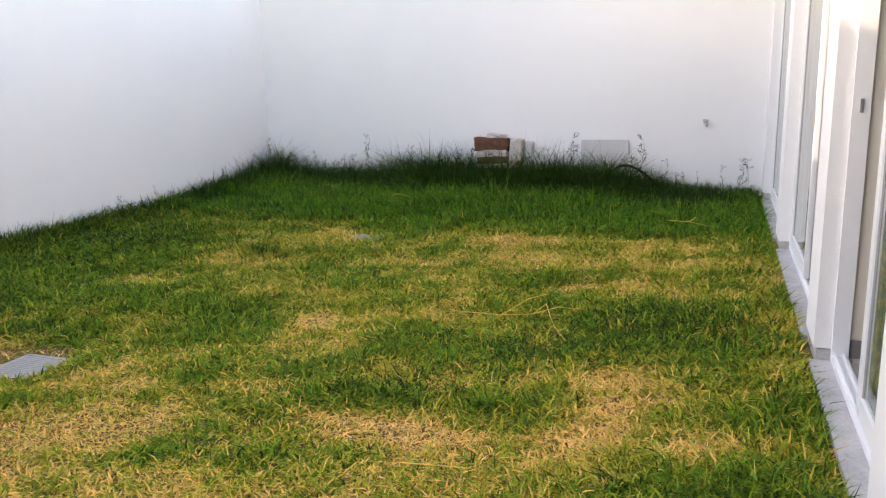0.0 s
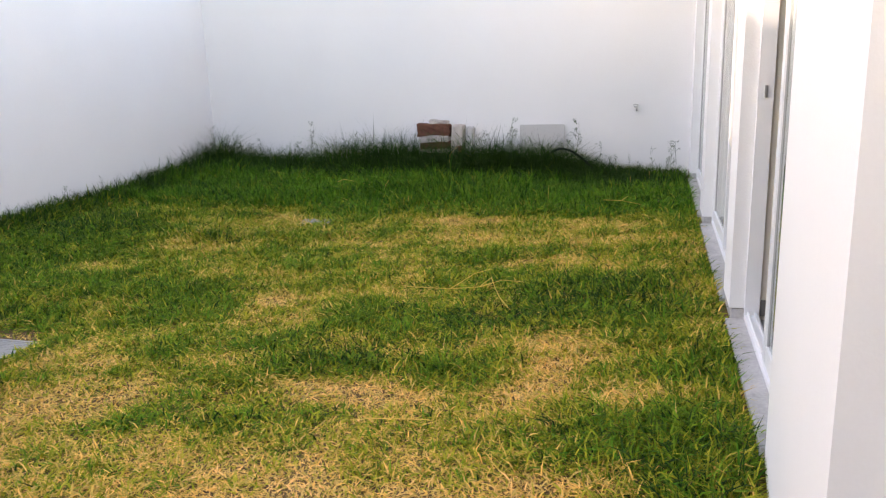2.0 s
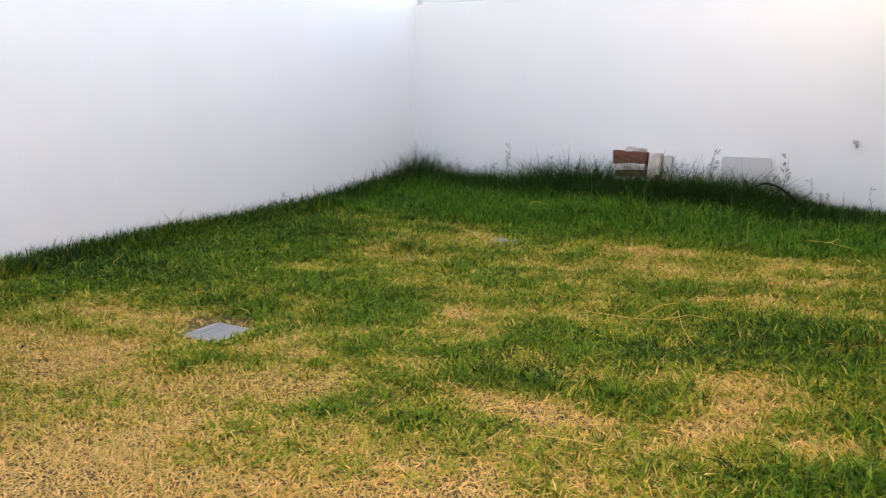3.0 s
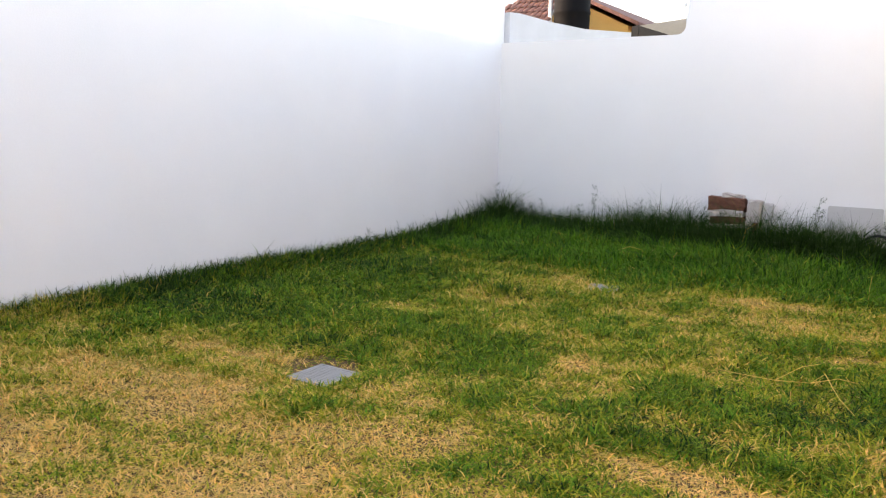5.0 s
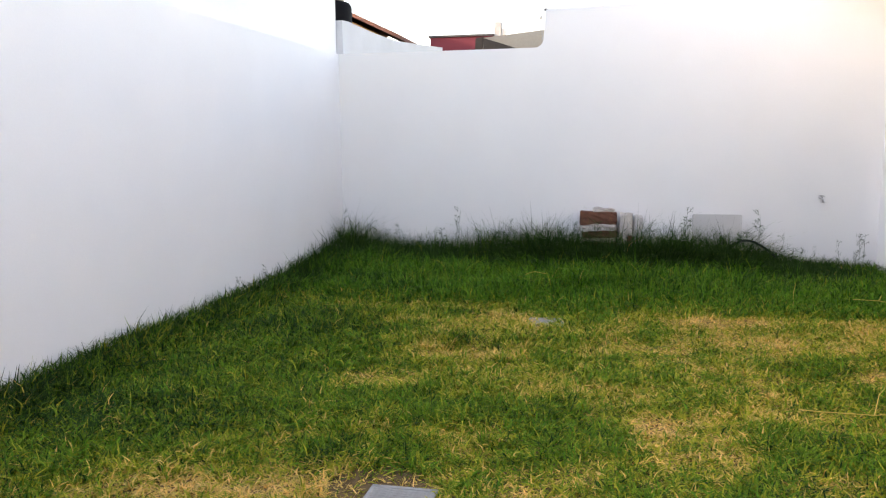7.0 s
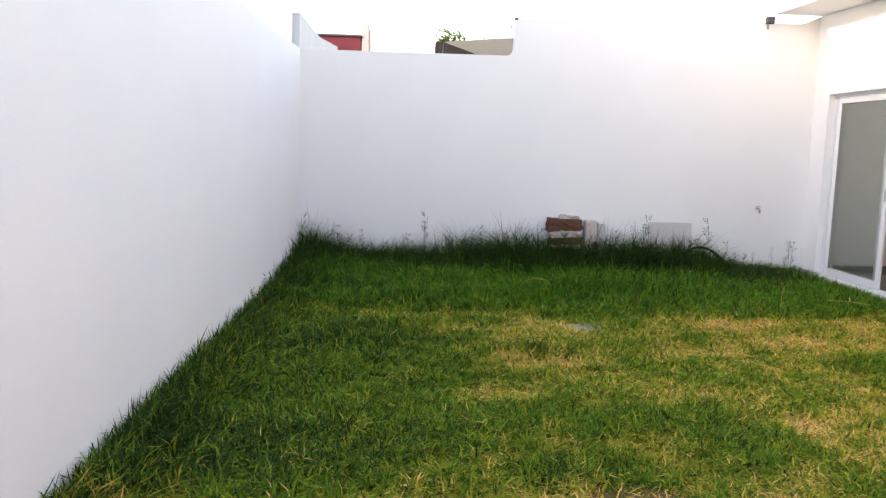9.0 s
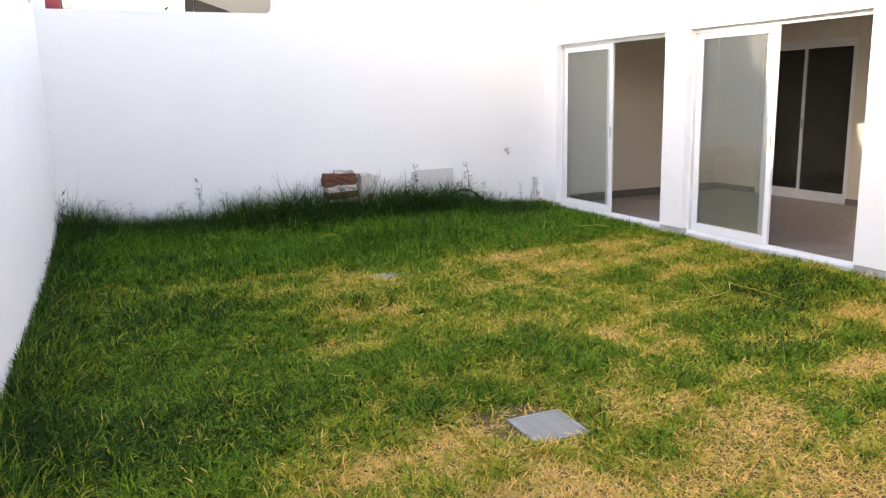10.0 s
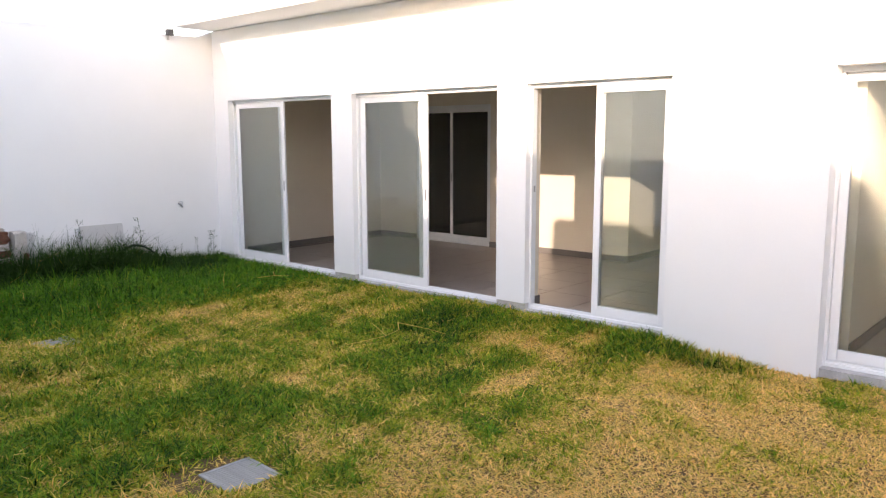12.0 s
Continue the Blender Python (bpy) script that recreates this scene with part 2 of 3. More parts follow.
# ---- the house ----
FZ = 0.10                      # room floor
ZT = 2.25                      # underside of the lintels
OPENINGS = [(1.60, 3.69), (4.95, 6.40), (6.75, 8.86), (9.22, 11.36)]
TH = 0.24
SKIN = 0.15                    # depth of the outer reveal, with the door frames in it
house_wall = tagged(new("wall_house"), "white plastered house wall with four sliding door openings", "wall", kind="structure")
y = -2.0
for a, b in OPENINGS:
    pier = box("pier", 0, SKIN, y, a, 0.135 if y > 0 else -0.2, 3.19, FACADE, house_wall)
    lintel = box("lintel", 0, SKIN, a, b, ZT, 3.19, FACADE, house_wall)
    box("inner_pier", SKIN, TH, y, a, 0.0, 3.19, ROOM, house_wall, "cream painted inner face")
    box("inner_lintel", SKIN, TH, a, b, ZT, 3.19, ROOM, house_wall, "cream painted inner face")
    if y > 0:
        box("skirting", SKIN + 0.002, TH + 0.012, y - 0.012, a + 0.012, FZ, FZ + 0.085, SKIRT, house_wall, "dark grey tile skirting round the pier")
    for v in [*pier.data.vertices, *lintel.data.vertices]:
        if v.co.x < 0.01 and abs(v.co.y - 3.69) < 0.01:      # the wall stands a little askew here
            v.co.x = -0.085
    y = b
box("pier", 0, SKIN, y, YB + 0.15, 0.135, 3.19, FACADE, house_wall)
box("inner_pier", SKIN, TH, y, YB + 0.15, 0.0, 3.19, ROOM, house_wall, "cream painted inner face")
# the pier's foot goes down to the lawn
bm = bmesh.new()
vs = bm_box(bm, 0, TH, 3.69, 4.95, -0.2, 0.135)
for v in vs:
    if v.co.x < 0.01 and v.co.y < 4:
        v.co.x = -0.085
tagged(part("wall_house_foot", bm, FACADE), "white plastered foot of the house wall", "wall", kind="structure")
# grey concrete plinth under the piers and across the openings
bm = bmesh.new()
bm_box(bm, 0.012, 0.100, 4.955, YB - 0.004, -0.2, 0.074)
for y0, y1 in ((6.40, 6.75), (8.86, 9.22), (11.36, YB - 0.004)):
    bm_box(bm, 0.012, SKIN, y0, y1, 0.072, 0.131)
tagged(part("plinth", bm, CONCRETE), "stained grey concrete plinth under the house wall", "plinth", kind="structure")
for i, (a, b) in enumerate(OPENINGS):
    bm = bmesh.new()
    bm_box(bm, -0.016, TH - 0.002, a + 0.002, b - 0.002, -0.2, 0.078 if i else 0.03)
    tagged(part(f"threshold_{i + 1}", bm, CONCRETE), "stained grey concrete threshold strip before the sliding door", "threshold", kind="structure")
tagged(box("roof_overhang", -0.57, 6.4, -2.0, YB - 0.004, 3.194, 3.49, FACADE, bevel=0.012), "white plastered flat roof slab overhanging the house wall", "roof", kind="structure")

# rooms
bm = bmesh.new()
bm_box(bm, TH, 6.2, -1.9, 11.6, -0.2, FZ - 0.004)
tagged(part("floor", bm, GROUT), "grey brown tiled floor of the empty house", "floor", kind="structure")
tagged(box("ceiling", TH, 6.2, -1.9, 11.6, 2.75, 2.85, PLASTER), "plain white room ceiling", "ceiling", kind="structure")


def wall(name, x0, x1, y0, y1, z0, z1, m, label):
    return tagged(box(name, x0, x1, y0, y1, z0, z1, m), label, "wall", kind="structure")


wall("wall_room_north", TH, 6.2, 11.6, 11.84, 0, 3.19, ROOM, "plain cream painted end wall of the room")
wall("wall_room_mid", 3.10, 3.25, 6.93, 9.24, 0, 2.75, ROOM, "cream painted room wall with grey skirting")
wall("wall_room_mid_end", 3.10, 3.25, 10.76, 11.598, 0, 2.75, ROOM, "cream painted room wall beside the inner door")
wall("wall_room_lintel", 3.10, 3.25, 9.243, 10.757, 2.24, 2.75, ROOM, "cream painted wall above the inner door")
wall("wall_corridor", 3.253, 6.2, 6.93, 7.08, 0, 2.75, ROOM, "cream painted corridor wall")
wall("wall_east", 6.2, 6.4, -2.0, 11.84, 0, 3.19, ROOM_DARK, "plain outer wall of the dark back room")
wall("wall_partition", TH + 0.003, 6.2, 3.56, 3.71, 0, 2.75, ROOM, "cream painted partition between two rooms")
wall("wall_room_south", TH, 6.2, -2.0, -1.9, 0, 2.75, ROOM, "plain cream end wall of the house")
# grey skirting
for name, dims in (("baseboard_1", (TH, 3.1, 11.585, 11.598)), ("baseboard_2", (3.086, 3.099, 6.93, 9.24)), ("baseboard_4", (3.086, 3.099, 10.76, 11.583)), ("baseboard_3", (3.1, 6.2, 6.916, 6.929)),
                   ("baseboard_5", (TH + 0.005, 6.2, 3.546, 3.559)), ("baseboard_6", (TH + 0.005, 6.2, 3.711, 3.724))):
    tagged(box(name, *dims, FZ, FZ + 0.085, SKIRT), "dark grey tile skirting along the room wall", "baseboard", kind="structure")


# ---- sliding doors ----
def leaf(door, name, x, y0, y1, z0, z1, lock=False, glass=None):
    """One glazed leaf of a sliding door, in the plane x."""
    st = 0.045 if glass else 0.062
    bm = bmesh.new()
    bm_box(bm, x - 0.016, x + 0.016, y0, y0 + st, z0, z1, 0.004)
    bm_box(bm, x - 0.016, x + 0.016, y1 - st, y1, z0, z1, 0.004)
    bm_box(bm, x - 0.014, x + 0.014, y0 + st, y1 - st, z0, z0 + 0.085, 0.003)
    bm_box(bm, x - 0.014, x + 0.014, y0 + st, y1 - st, z1 - 0.065, z1, 0.003)
    lf = part(name, bm, ALU, door)
    p = box("pane", x - 0.003, x + 0.003, y0 + st - 0.004, y1 - st + 0.004, z0 + 0.082, z1 - 0.062, glass or GLASS, lf, "faintly green clear glass pane")
    p.visible_shadow = glass is not None
    bm = bmesh.new()
    for g0, g1 in ((y0 + st, y0 + st + 0.006), (y1 - st - 0.006, y1 - st)):
        bm_box(bm, x - 0.008, x + 0.008, g0, g1, z0 + 0.085, z1 - 0.065)
    part("gasket", bm, GREY_SEAL, lf, "thin grey rubber glazing strip")
    if lock:
        box("lock", x - 0.024, x - 0.016, lock - 0.012, lock + 0.012, 1.07, 1.20, STEEL, lf, "small grey metal lock", 0.003)
    return lf


def sliding_door(name, y0, y1, opened, label, x=0.11, z0=0.078, z1=ZT, glass=None, mid=None):
    """Frame with a double track; both leaves stand on one side: opened 'low' leaves the smaller y free."""
    door = new(name)
    door.location = (0, 0, 0)
    box("jamb", x - 0.036, x + 0.036, y0, y0 + 0.022, z0, z1, ALU, door)
    box("jamb", x - 0.036, x + 0.036, y1 - 0.022, y1, z0, z1, ALU, door)
    box("head", x - 0.036, x + 0.036, y0 + 0.022, y1 - 0.022, z1 - 0.042, z1, ALU, door)
    bm = bmesh.new()
    bm_box(bm, x - 0.036, x + 0.036, y0 + 0.022, y1 - 0.022, z0, z0 + 0.028, 0.003)
    for r in (-0.0175, 0.0175):
        bm_box(bm, x + r - 0.004, x + r + 0.004, y0 + 0.022, y1 - 0.022, z0 + 0.028, z0 + 0.045)
    part("track", bm, ALU, door, "white aluminium double floor track")
    mid = mid or (y0 + y1) / 2
    za, zb = z0 + 0.046, z1 - 0.044
    if opened == "low":
        leaf(door, "fixed_leaf", x + 0.0175, mid + 0.015, y1 - 0.023, za, zb, glass=glass)
        leaf(door, "sliding_leaf", x - 0.0175, mid - 0.075, y1 - 0.075, za, zb, mid - 0.055, glass=glass)
    elif opened == "high":
        leaf(door, "fixed_leaf", x + 0.0175, y0 + 0.023, mid + 0.03, za, zb, glass=glass)
        leaf(door, "sliding_leaf", x - 0.0175, y0 + 0.028, mid + 0.03, za, zb, glass=glass)
    else:
        leaf(door, "fixed_leaf", x + 0.0175, mid - 0.03, y1 - 0.023, za, zb, glass=glass)
        leaf(door, "sliding_leaf", x - 0.0175, y0 + 0.023, mid + 0.03, za, zb, mid, glass=glass)
    return tagged(door, label, "door", kind="structure")


sliding_door("door_1", *OPENINGS[3], "low", "half-open white aluminium sliding glass door nearest the back wall", mid=10.32)
sliding_door("door_2", *OPENINGS[2], "low", "half-open white aluminium sliding glass door between two piers", mid=7.83)
sliding_door("door_3", *OPENINGS[1], "high", "half-open narrower white aluminium sliding glass door", mid=5.67)
box("strike_plate", 0.102, 0.118, 6.368, 6.379, 1.225, 1.285, STEEL, bpy.data.objects["door_3"], "grey metal lock strike plate", 0.003)
sliding_door("door_4", *OPENINGS[0], "shut", "closed white aluminium sliding glass door beside the wide pier", z0=0.03)
sliding_door("door_5", 9.243, 10.757, "shut", "inner white aluminium sliding door, panes darkened for the unlit room behind", x=3.15, z0=FZ, z1=2.24, glass=GLASS_DIM_ROOM, mid=10.02)

# ---- things along the back wall ----
def drain_grate(cx, cy, size, tilt, label):
    """A square grate: frame, sunken gap and a row of slats."""
    ob = new("drain_grate")
    h = size / 2
    bm = bmesh.new()
    bm_box(bm, -h, h, -h, -h + 0.022, -0.03, 0.012, 0.003)
    bm_box(bm, -h, h, h - 0.022, h, -0.03, 0.012, 0.003)
    bm_box(bm, -h, -h + 0.022, -h + 0.022, h - 0.022, -0.03, 0.012, 0.003)
    bm_box(bm, h - 0.022, h, -h + 0.022, h - 0.022, -0.03, 0.012, 0.003)
    part("frame", bm, GRATE, ob)
    box("well", -h + 0.02, h - 0.02, -h + 0.02, h - 0.02, -0.04, 0.002, GROOVE, ob, "dark gap under the slats")
    n = 12
    pitch = (size - 0.05) / n
    bm = bmesh.new()
    bm_box(bm, -h + 0.022, h - 0.022, -pitch * 0.43, pitch * 0.43, -0.01, 0.010)
    first = part("slat", bm, GRATE, ob)
    first.location = (0, -h + 0.025 + pitch / 2, 0)
    for i in range(1, n):
        s = new("slat", first.data)
        s.parent = ob
        s.location = (0, -h + 0.025 + pitch * (i + 0.5), 0)
    ob.matrix_world = pose(cx, cy, float(lie(cx, cy)) - 0.003, 0.6, -0.5, tilt)
    return tagged(ob, label, "drain", "lawn drains")


drain_grate(-3.885, 5.478, 0.31, -2, "pale grey slatted drain grate set in dry lawn")
drain_grate(-3.46, 8.80, 0.30, 3, "pale grey drain grate half hidden in green grass")

GB = float(lie(-2.9, 11.5))


def rubble(name, x0, x1, y0, y1, z0, z1, material, parent=None, label="", rough=0.012, seed=1, turn=0.0):
    """A chipped block: a finely cut box with its faces and corners worn unevenly."""
    rnd = random.Random(seed)
    bm = bmesh.new()
    bm_box(bm, x0, x1, y0, y1, z0, z1)
    bmesh.ops.subdivide_edges(bm, edges=bm.edges[:], cuts=4, use_grid_fill=True)
    c = Vector(((x0 + x1) / 2, (y0 + y1) / 2, (z0 + z1) / 2))
    half = Vector((x1 - x0, y1 - y0, z1 - z0)) / 2
    for v in bm.verts:
        d = v.co - c
        near = sum(abs(d[k]) > half[k] * 0.97 for k in range(3))
        v.co = c + d * (1 - 0.012 * near * rnd.random() * (3 if near > 1 else 1)) + Vector([rnd.gauss(0, rough * 0.4) for _ in range(3)])
    bmesh.ops.rotate(bm, cent=c, matrix=Matrix.Rotation(radians(turn), 3, "Y"), verts=bm.verts)
    return part(name, bm, material, parent, label)


bricks = new("brick_pile")
for i, (z0, z1, x0, x1, turn) in enumerate(((0.0, 0.15, -3.25, -2.83, 0), (0.17, 0.32, -3.20, -2.82, 1), (0.35, 0.45, -3.22, -2.83, -1), (0.505, 0.665, -3.25, -2.83, 2))):
    rubble("brick", x0, x1, 11.50, 11.66, GB + z0, GB + z1, CLAY, bricks, "", 0.014, i, turn)
for i, (z0, z1, x0) in enumerate(((0.14, 0.18, -3.20), (0.31, 0.36, -3.22), (0.44, 0.52, -3.22))):
    rubble("mortar_bed", x0, -2.84, 11.494, 11.655, GB + z0, GB + z1, MORTAR, bricks, "crumbling pale mortar", 0.016, i + 9, -1)
rubble("mortar_cap", -3.10, -2.86, 11.53, 11.65, GB + 0.655, GB + 0.70, MORTAR, bricks, "crust of broken mortar", 0.02, 5, 3)
tagged(bricks, "broken stack of brown clay bricks with pale mortar", "bricks")
up = rubble("upright_block", -2.80, -2.66, 11.45, 11.64, GB - 0.02, GB + 0.655, MORTAR, None, "", 0.012, 21, 1.5)
rubble("clay_streak", -2.72, -2.67, 11.44, 11.46, GB + 0.08, GB + 0.40, CLAY, up, "exposed brown clay streak", 0.01, 22, 4)
rubble("offcut", -2.65, -2.55, 11.55, 11.66, GB - 0.02, GB + 0.62, BOARD, up, "greyer slab edge", 0.012, 23, 2)
tagged(up, "upright plaster-crusted block leaning beside the bricks", "block")

bm = bmesh.new()
bm_box(bm, -0.27, 0.27, -0.012, 0.012, 0, 0.64)
corner = [e for e in bm.edges if abs(e.verts[0].co.z - 0.64) < 1e-4 and abs(e.verts[1].co.z - 0.64) < 1e-4 and abs(e.verts[0].co.x - e.verts[1].co.x) < 1e-4]
bmesh.ops.bevel(bm, geom=corner, offset=0.022, segments=4, profile=0.5, affect="EDGES")
panel = part("leaning_panel", bm, BOARD)
panel.matrix_world = pose(-1.71, 11.60, float(lie(-1.7, 11.6)), -5, 0, 0)
tagged(panel, "pale grey board leaning against the garden wall", "board")
bm = bmesh.new()
bm_box(bm, -1.47, -1.38, 11.50, 11.56, GB - 0.02, GB + 0.27, 0.012)
tagged(part("plaster_offcut", bm, BOARD), "small white plaster offcut standing in the weeds", "offcut")
hose_pts = []
for i in range(25):
    s = i / 24
    hose_pts.append((-1.70 + 0.74 * s, 11.40 - 0.06 * math.sin(3 * s), 0.03 + float(lie(-1.2, 11.4)) + 0.34 * math.sin(math.pi * min(1, s * 1.02 + 0.02) ** 0.72) ** 0.9))
tagged(tube("garden_hose", hose_pts, 0.013, RUBBER, sides=10), "black hose arching out of the tall grass", "hose")
tap = new("wall_pipe")
tube("stub", [(-0.615, YB + 0.01, 0.87), (-0.615, YB - 0.05, 0.87), (-0.605, YB - 0.065, 0.86), (-0.60, YB - 0.068, 0.82)], 0.012, STEEL, tap)
tube("handle", [(-0.645, YB - 0.05, 0.892), (-0.62, YB - 0.052, 0.897), (-0.585, YB - 0.05, 0.889)], 0.006, STEEL, tap, "dull dark tap handle")
turned("collar", [(0.012, 0.86), (0.024, 0.862), (0.024, 0.879), (0.012, 0.881)], -0.615, YB - 0.03, STEEL, tap)
tagged(tap, "small dull metal tap stub on the garden wall", "tap")
lamp = new("security_lamp")
box("housing", -0.70, -0.61, YB - 0.09, YB - 0.02, 3.075, 3.155, GAP, lamp, "dark grey lamp housing", 0.008)
box("bracket", -0.665, -0.645, YB - 0.02, YB + 0.004, 3.02, 3.12, STEEL, lamp)
tube("cable", [(-0.575, YB - 0.01, 3.19), (-0.58, YB - 0.012, 3.12), (-0.60, YB - 0.012, 3.09), (-0.62, YB - 0.03, 3.09)], 0.006, GAP, lamp, "thin dark cable")
tagged(lamp, "small dark lamp fixed at the top of the garden wall", "lamp")

# ---- beyond the walls ----
house = new("ochre_house")
prism("wall", [(-13.5, -0.1), (-8.70, -0.1), (-8.70, 4.33), (-10.9, 5.38), (-13.5, 4.0)], "y", 23.3, 31.0, OCHRE, house)
for sgn, x0, x1, z0, z1 in ((1, -8.28, -10.9, 4.37, 5.62), (-1, -13.8, -10.9, 4.05, 5.62)):
    prism("roof_slope", [(x0, z0 - 0.10), (x1, z1 - 0.10), (x1, z1), (x0, z0)], "y", 22.95, 31.4, ROOF_TILE, house)
bm = bmesh.new()
rows, cols = 10, 26
for r in range(rows):
    for c in range(cols):
        x0 = -13.4 + c * 0.19
        if x0 < -13.0 + r * 0.22 or x0 > -10.5 - r * 0.1:
            continue
        y0, z0 = 21.6 + r * 0.30, 4.28 + r * 0.185
        vs = [bm.verts.new((x0 + 0.095 - 0.095 * math.cos(a * math.pi / 4), y0 + dy, z0 + dz + 0.075 * math.sin(a * math.pi / 4))) for dy, dz in ((0, 0.02), (0.34, 0.19)) for a in range(5)]
        for a in range(4):
            bm.faces.new((vs[a], vs[a + 1], vs[a + 6], vs[a + 5]))
part("tile_field", bm, ROOF_TILE, house, "rows of brown barrel tiles")["kind"] = "stuff"
prism("tile_bed", [(21.6, 4.18), (23.29, 5.22), (23.29, 5.30), (21.6, 4.26)], "x", -12.9, -10.5, MORTAR, house, "pale mortar under the tiles")
prism("lean_to_wall", [(21.8, -0.1), (23.29, -0.1), (23.29, 5.2), (21.8, 4.28)], "x", -12.8, -10.6, OCHRE, house)
tagged(house, "ochre house with brown tiled roof beyond the garden", "house")
tank = new("water_tank")
turned("body", [(0.02, 3.2), (0.46, 3.2), (0.48, 3.3), (0.48, 3.9), (0.495, 3.93), (0.495, 4.0), (0.48, 4.03), (0.48, 4.5), (0.495, 4.53), (0.495, 4.6), (0.48, 4.63), (0.48, 5.0), (0.43, 5.09), (0.27, 5.13), (0.26, 5.14)], -9.82, 22.0, TANK, tank)
turned("lid", [(0.27, 5.14), (0.29, 5.145), (0.29, 5.22), (0.2, 5.26), (0.02, 5.27)], -9.82, 22.0, BOARD, tank, "pale screw lid")
turned("stand", [(0.6, -0.1), (0.6, 3.19), (0.02, 3.195)], -9.82, 22.0, OCHRE, tank)
tube("vent_pipe", [(-10.41, 21.9, -0.1), (-10.41, 21.9, 5.0), (-10.41, 21.9, 5.45)], 0.055, ALU, tank, "white vent pipe")
tagged(tank, "black plastic rooftop water tank with white pipe", "water tank")
red = new("red_building")
box("wall", -7.85, -6.05, 24.7, 30, -0.1, 4.50, REDWALL, red)
box("coping", -7.9, -6.0, 24.65, 30.05, 4.503, 4.56, GAP, red, "dark coping", 0.01)
box("post", -6.0, -5.80, 24.7, 24.95, -0.1, 4.88, CONCRETE, red, "grey corner post", 0.02)
box("post_face", -5.795, -5.70, 24.72, 24.95, -0.1, 4.70, BOARD, red, "pale corner edge")
tagged(red, "dark red flat-roofed building with a grey post", "building")
awning = new("patio_awning")
prism("fascia", [(-4.55, 2.30), (-3.3, 2.30), (-3.3, 2.92), (-3.75, 2.90), (-4.5, 2.83)], "y", 12.35, 12.40, BEIGE, awning)
prism("end_board", [(-4.62, 2.30), (-4.553, 2.30), (-4.503, 2.84), (-4.60, 2.82)], "y", 12.33, 12.42, UMBER, awning, "dark weathered end board")
# dark triangle added to give the awning's shaded underside as a shape
prism("underside_panel", [(-4.50, 2.50), (-4.05, 2.50), (-4.05, 2.67), (-4.15, 2.71), (-4.50, 2.825)], "y", 12.325, 12.347, UMBER, awning, "dark triangle in place of the awning's shaded underside")
box("roof_sheet", -4.5, -3.3, 12.403, 13.4, 2.70, 2.73, BEIGE, awning)
for px_ in (-4.48, -3.36):
    box("post", px_ - 0.04, px_ + 0.04, 12.42, 12.5, -0.1, 2.698, UMBER, awning)
tagged(awning, "beige patio awning with dark wooden ends behind the wall", "awning")


def shrub(x, y, z_top, spread, leaves, label):
    """A thin shrub: stem, twigs and many small leaves with gaps."""
    ob = new("shrub")
    rnd = random.Random(int(x * 100))
    bm = bmesh.new()
    tube_into(bm, [(x, y, -0.1), (x + 0.02, y, z_top * 0.5), (x, y, z_top - 0.25)], 0.02, 6, 0.5)
    tips = []
    for k in range(9):
        a, s = rnd.uniform(0, math.tau), rnd.uniform(0.3, 1) * spread
        tip = Vector((x + s * math.cos(a), y + 0.5 * s * math.sin(a), z_top - rnd.uniform(0, 0.25)))
        tube_into(bm, [(x, y, z_top - 0.3), (x + (tip.x - x) * 0.5, y, z_top - 0.2), tip], 0.007, 5, 0.4)
        tips.append(tip)
    part("stem", bm, UMBER, ob)
    bm = bmesh.new()
    for k in range(leaves):
        c = rnd.choice(tips) + Vector((rnd.gauss(0, 0.12), rnd.gauss(0, 0.12), rnd.gauss(0, 0.12)))
        u = Vector((rnd.gauss(0, 1), rnd.gauss(0, 1), rnd.gauss(0, 1))).normalized()
        w = u.orthogonal().normalized()
        s = rnd.uniform(0.02, 0.05) * (1 + spread)
        bm.faces.new([bm.verts.new(c + d) for d in (-u * s * 1.6, w * s * 0.6, u * s * 1.6, -w * s * 0.6)])
    part("crown", bm, LEAF, ob)
    return tagged(ob, label, "shrub", "shrubs behind the wall")


shrub(-3.55, 24.7, 4.62, 0.42, 190, "sparse olive green shrub showing over the wall")
shrub(-2.55, 24.7, 4.50, 0.18, 50, "thin sprig showing over the patio awning")
stub = new("wire_bracket")
tube("wire", [(-3.72, 11.78, 2.70), (-3.725, 11.77, 2.85), (-3.74, 11.76, 2.95), (-3.71, 11.76, 3.03), (-3.66, 11.76, 3.06)], 0.004, STEEL, stub)
box("clip", -3.75, -3.72, 11.75, 11.775, 2.94, 2.98, STEEL, stub, "", 0.006)
box("end_clip", -3.70, -3.655, 11.75, 11.775, 3.03, 3.06, GAP, stub, "dark clip end", 0.005)
tagged(stub, "small dark wire bracket at the wall step", "bracket")


# ---- lawn ----
rng = np.random.default_rng(7)
WAVES = [(rng.uniform(0, math.tau), rng.uniform(0, math.tau), k) for k in (0.8, 1.1, 1.7, 2.3, 3.1, 4.3, 6.0, 8.5, 11.0)]


def mottle(x, y):
    """Smooth irregular field, about -1 to 1."""
    v = np.zeros_like(x)
    for a, p, k in WAVES:
        v += np.sin(k * (x * math.cos(a) + y * math.sin(a)) + p + 0.8 * np.sin(0.7 * k * (x * math.sin(a) - y * math.cos(a)) + 2 * p)) / k ** 0.35
    return v / 4.0


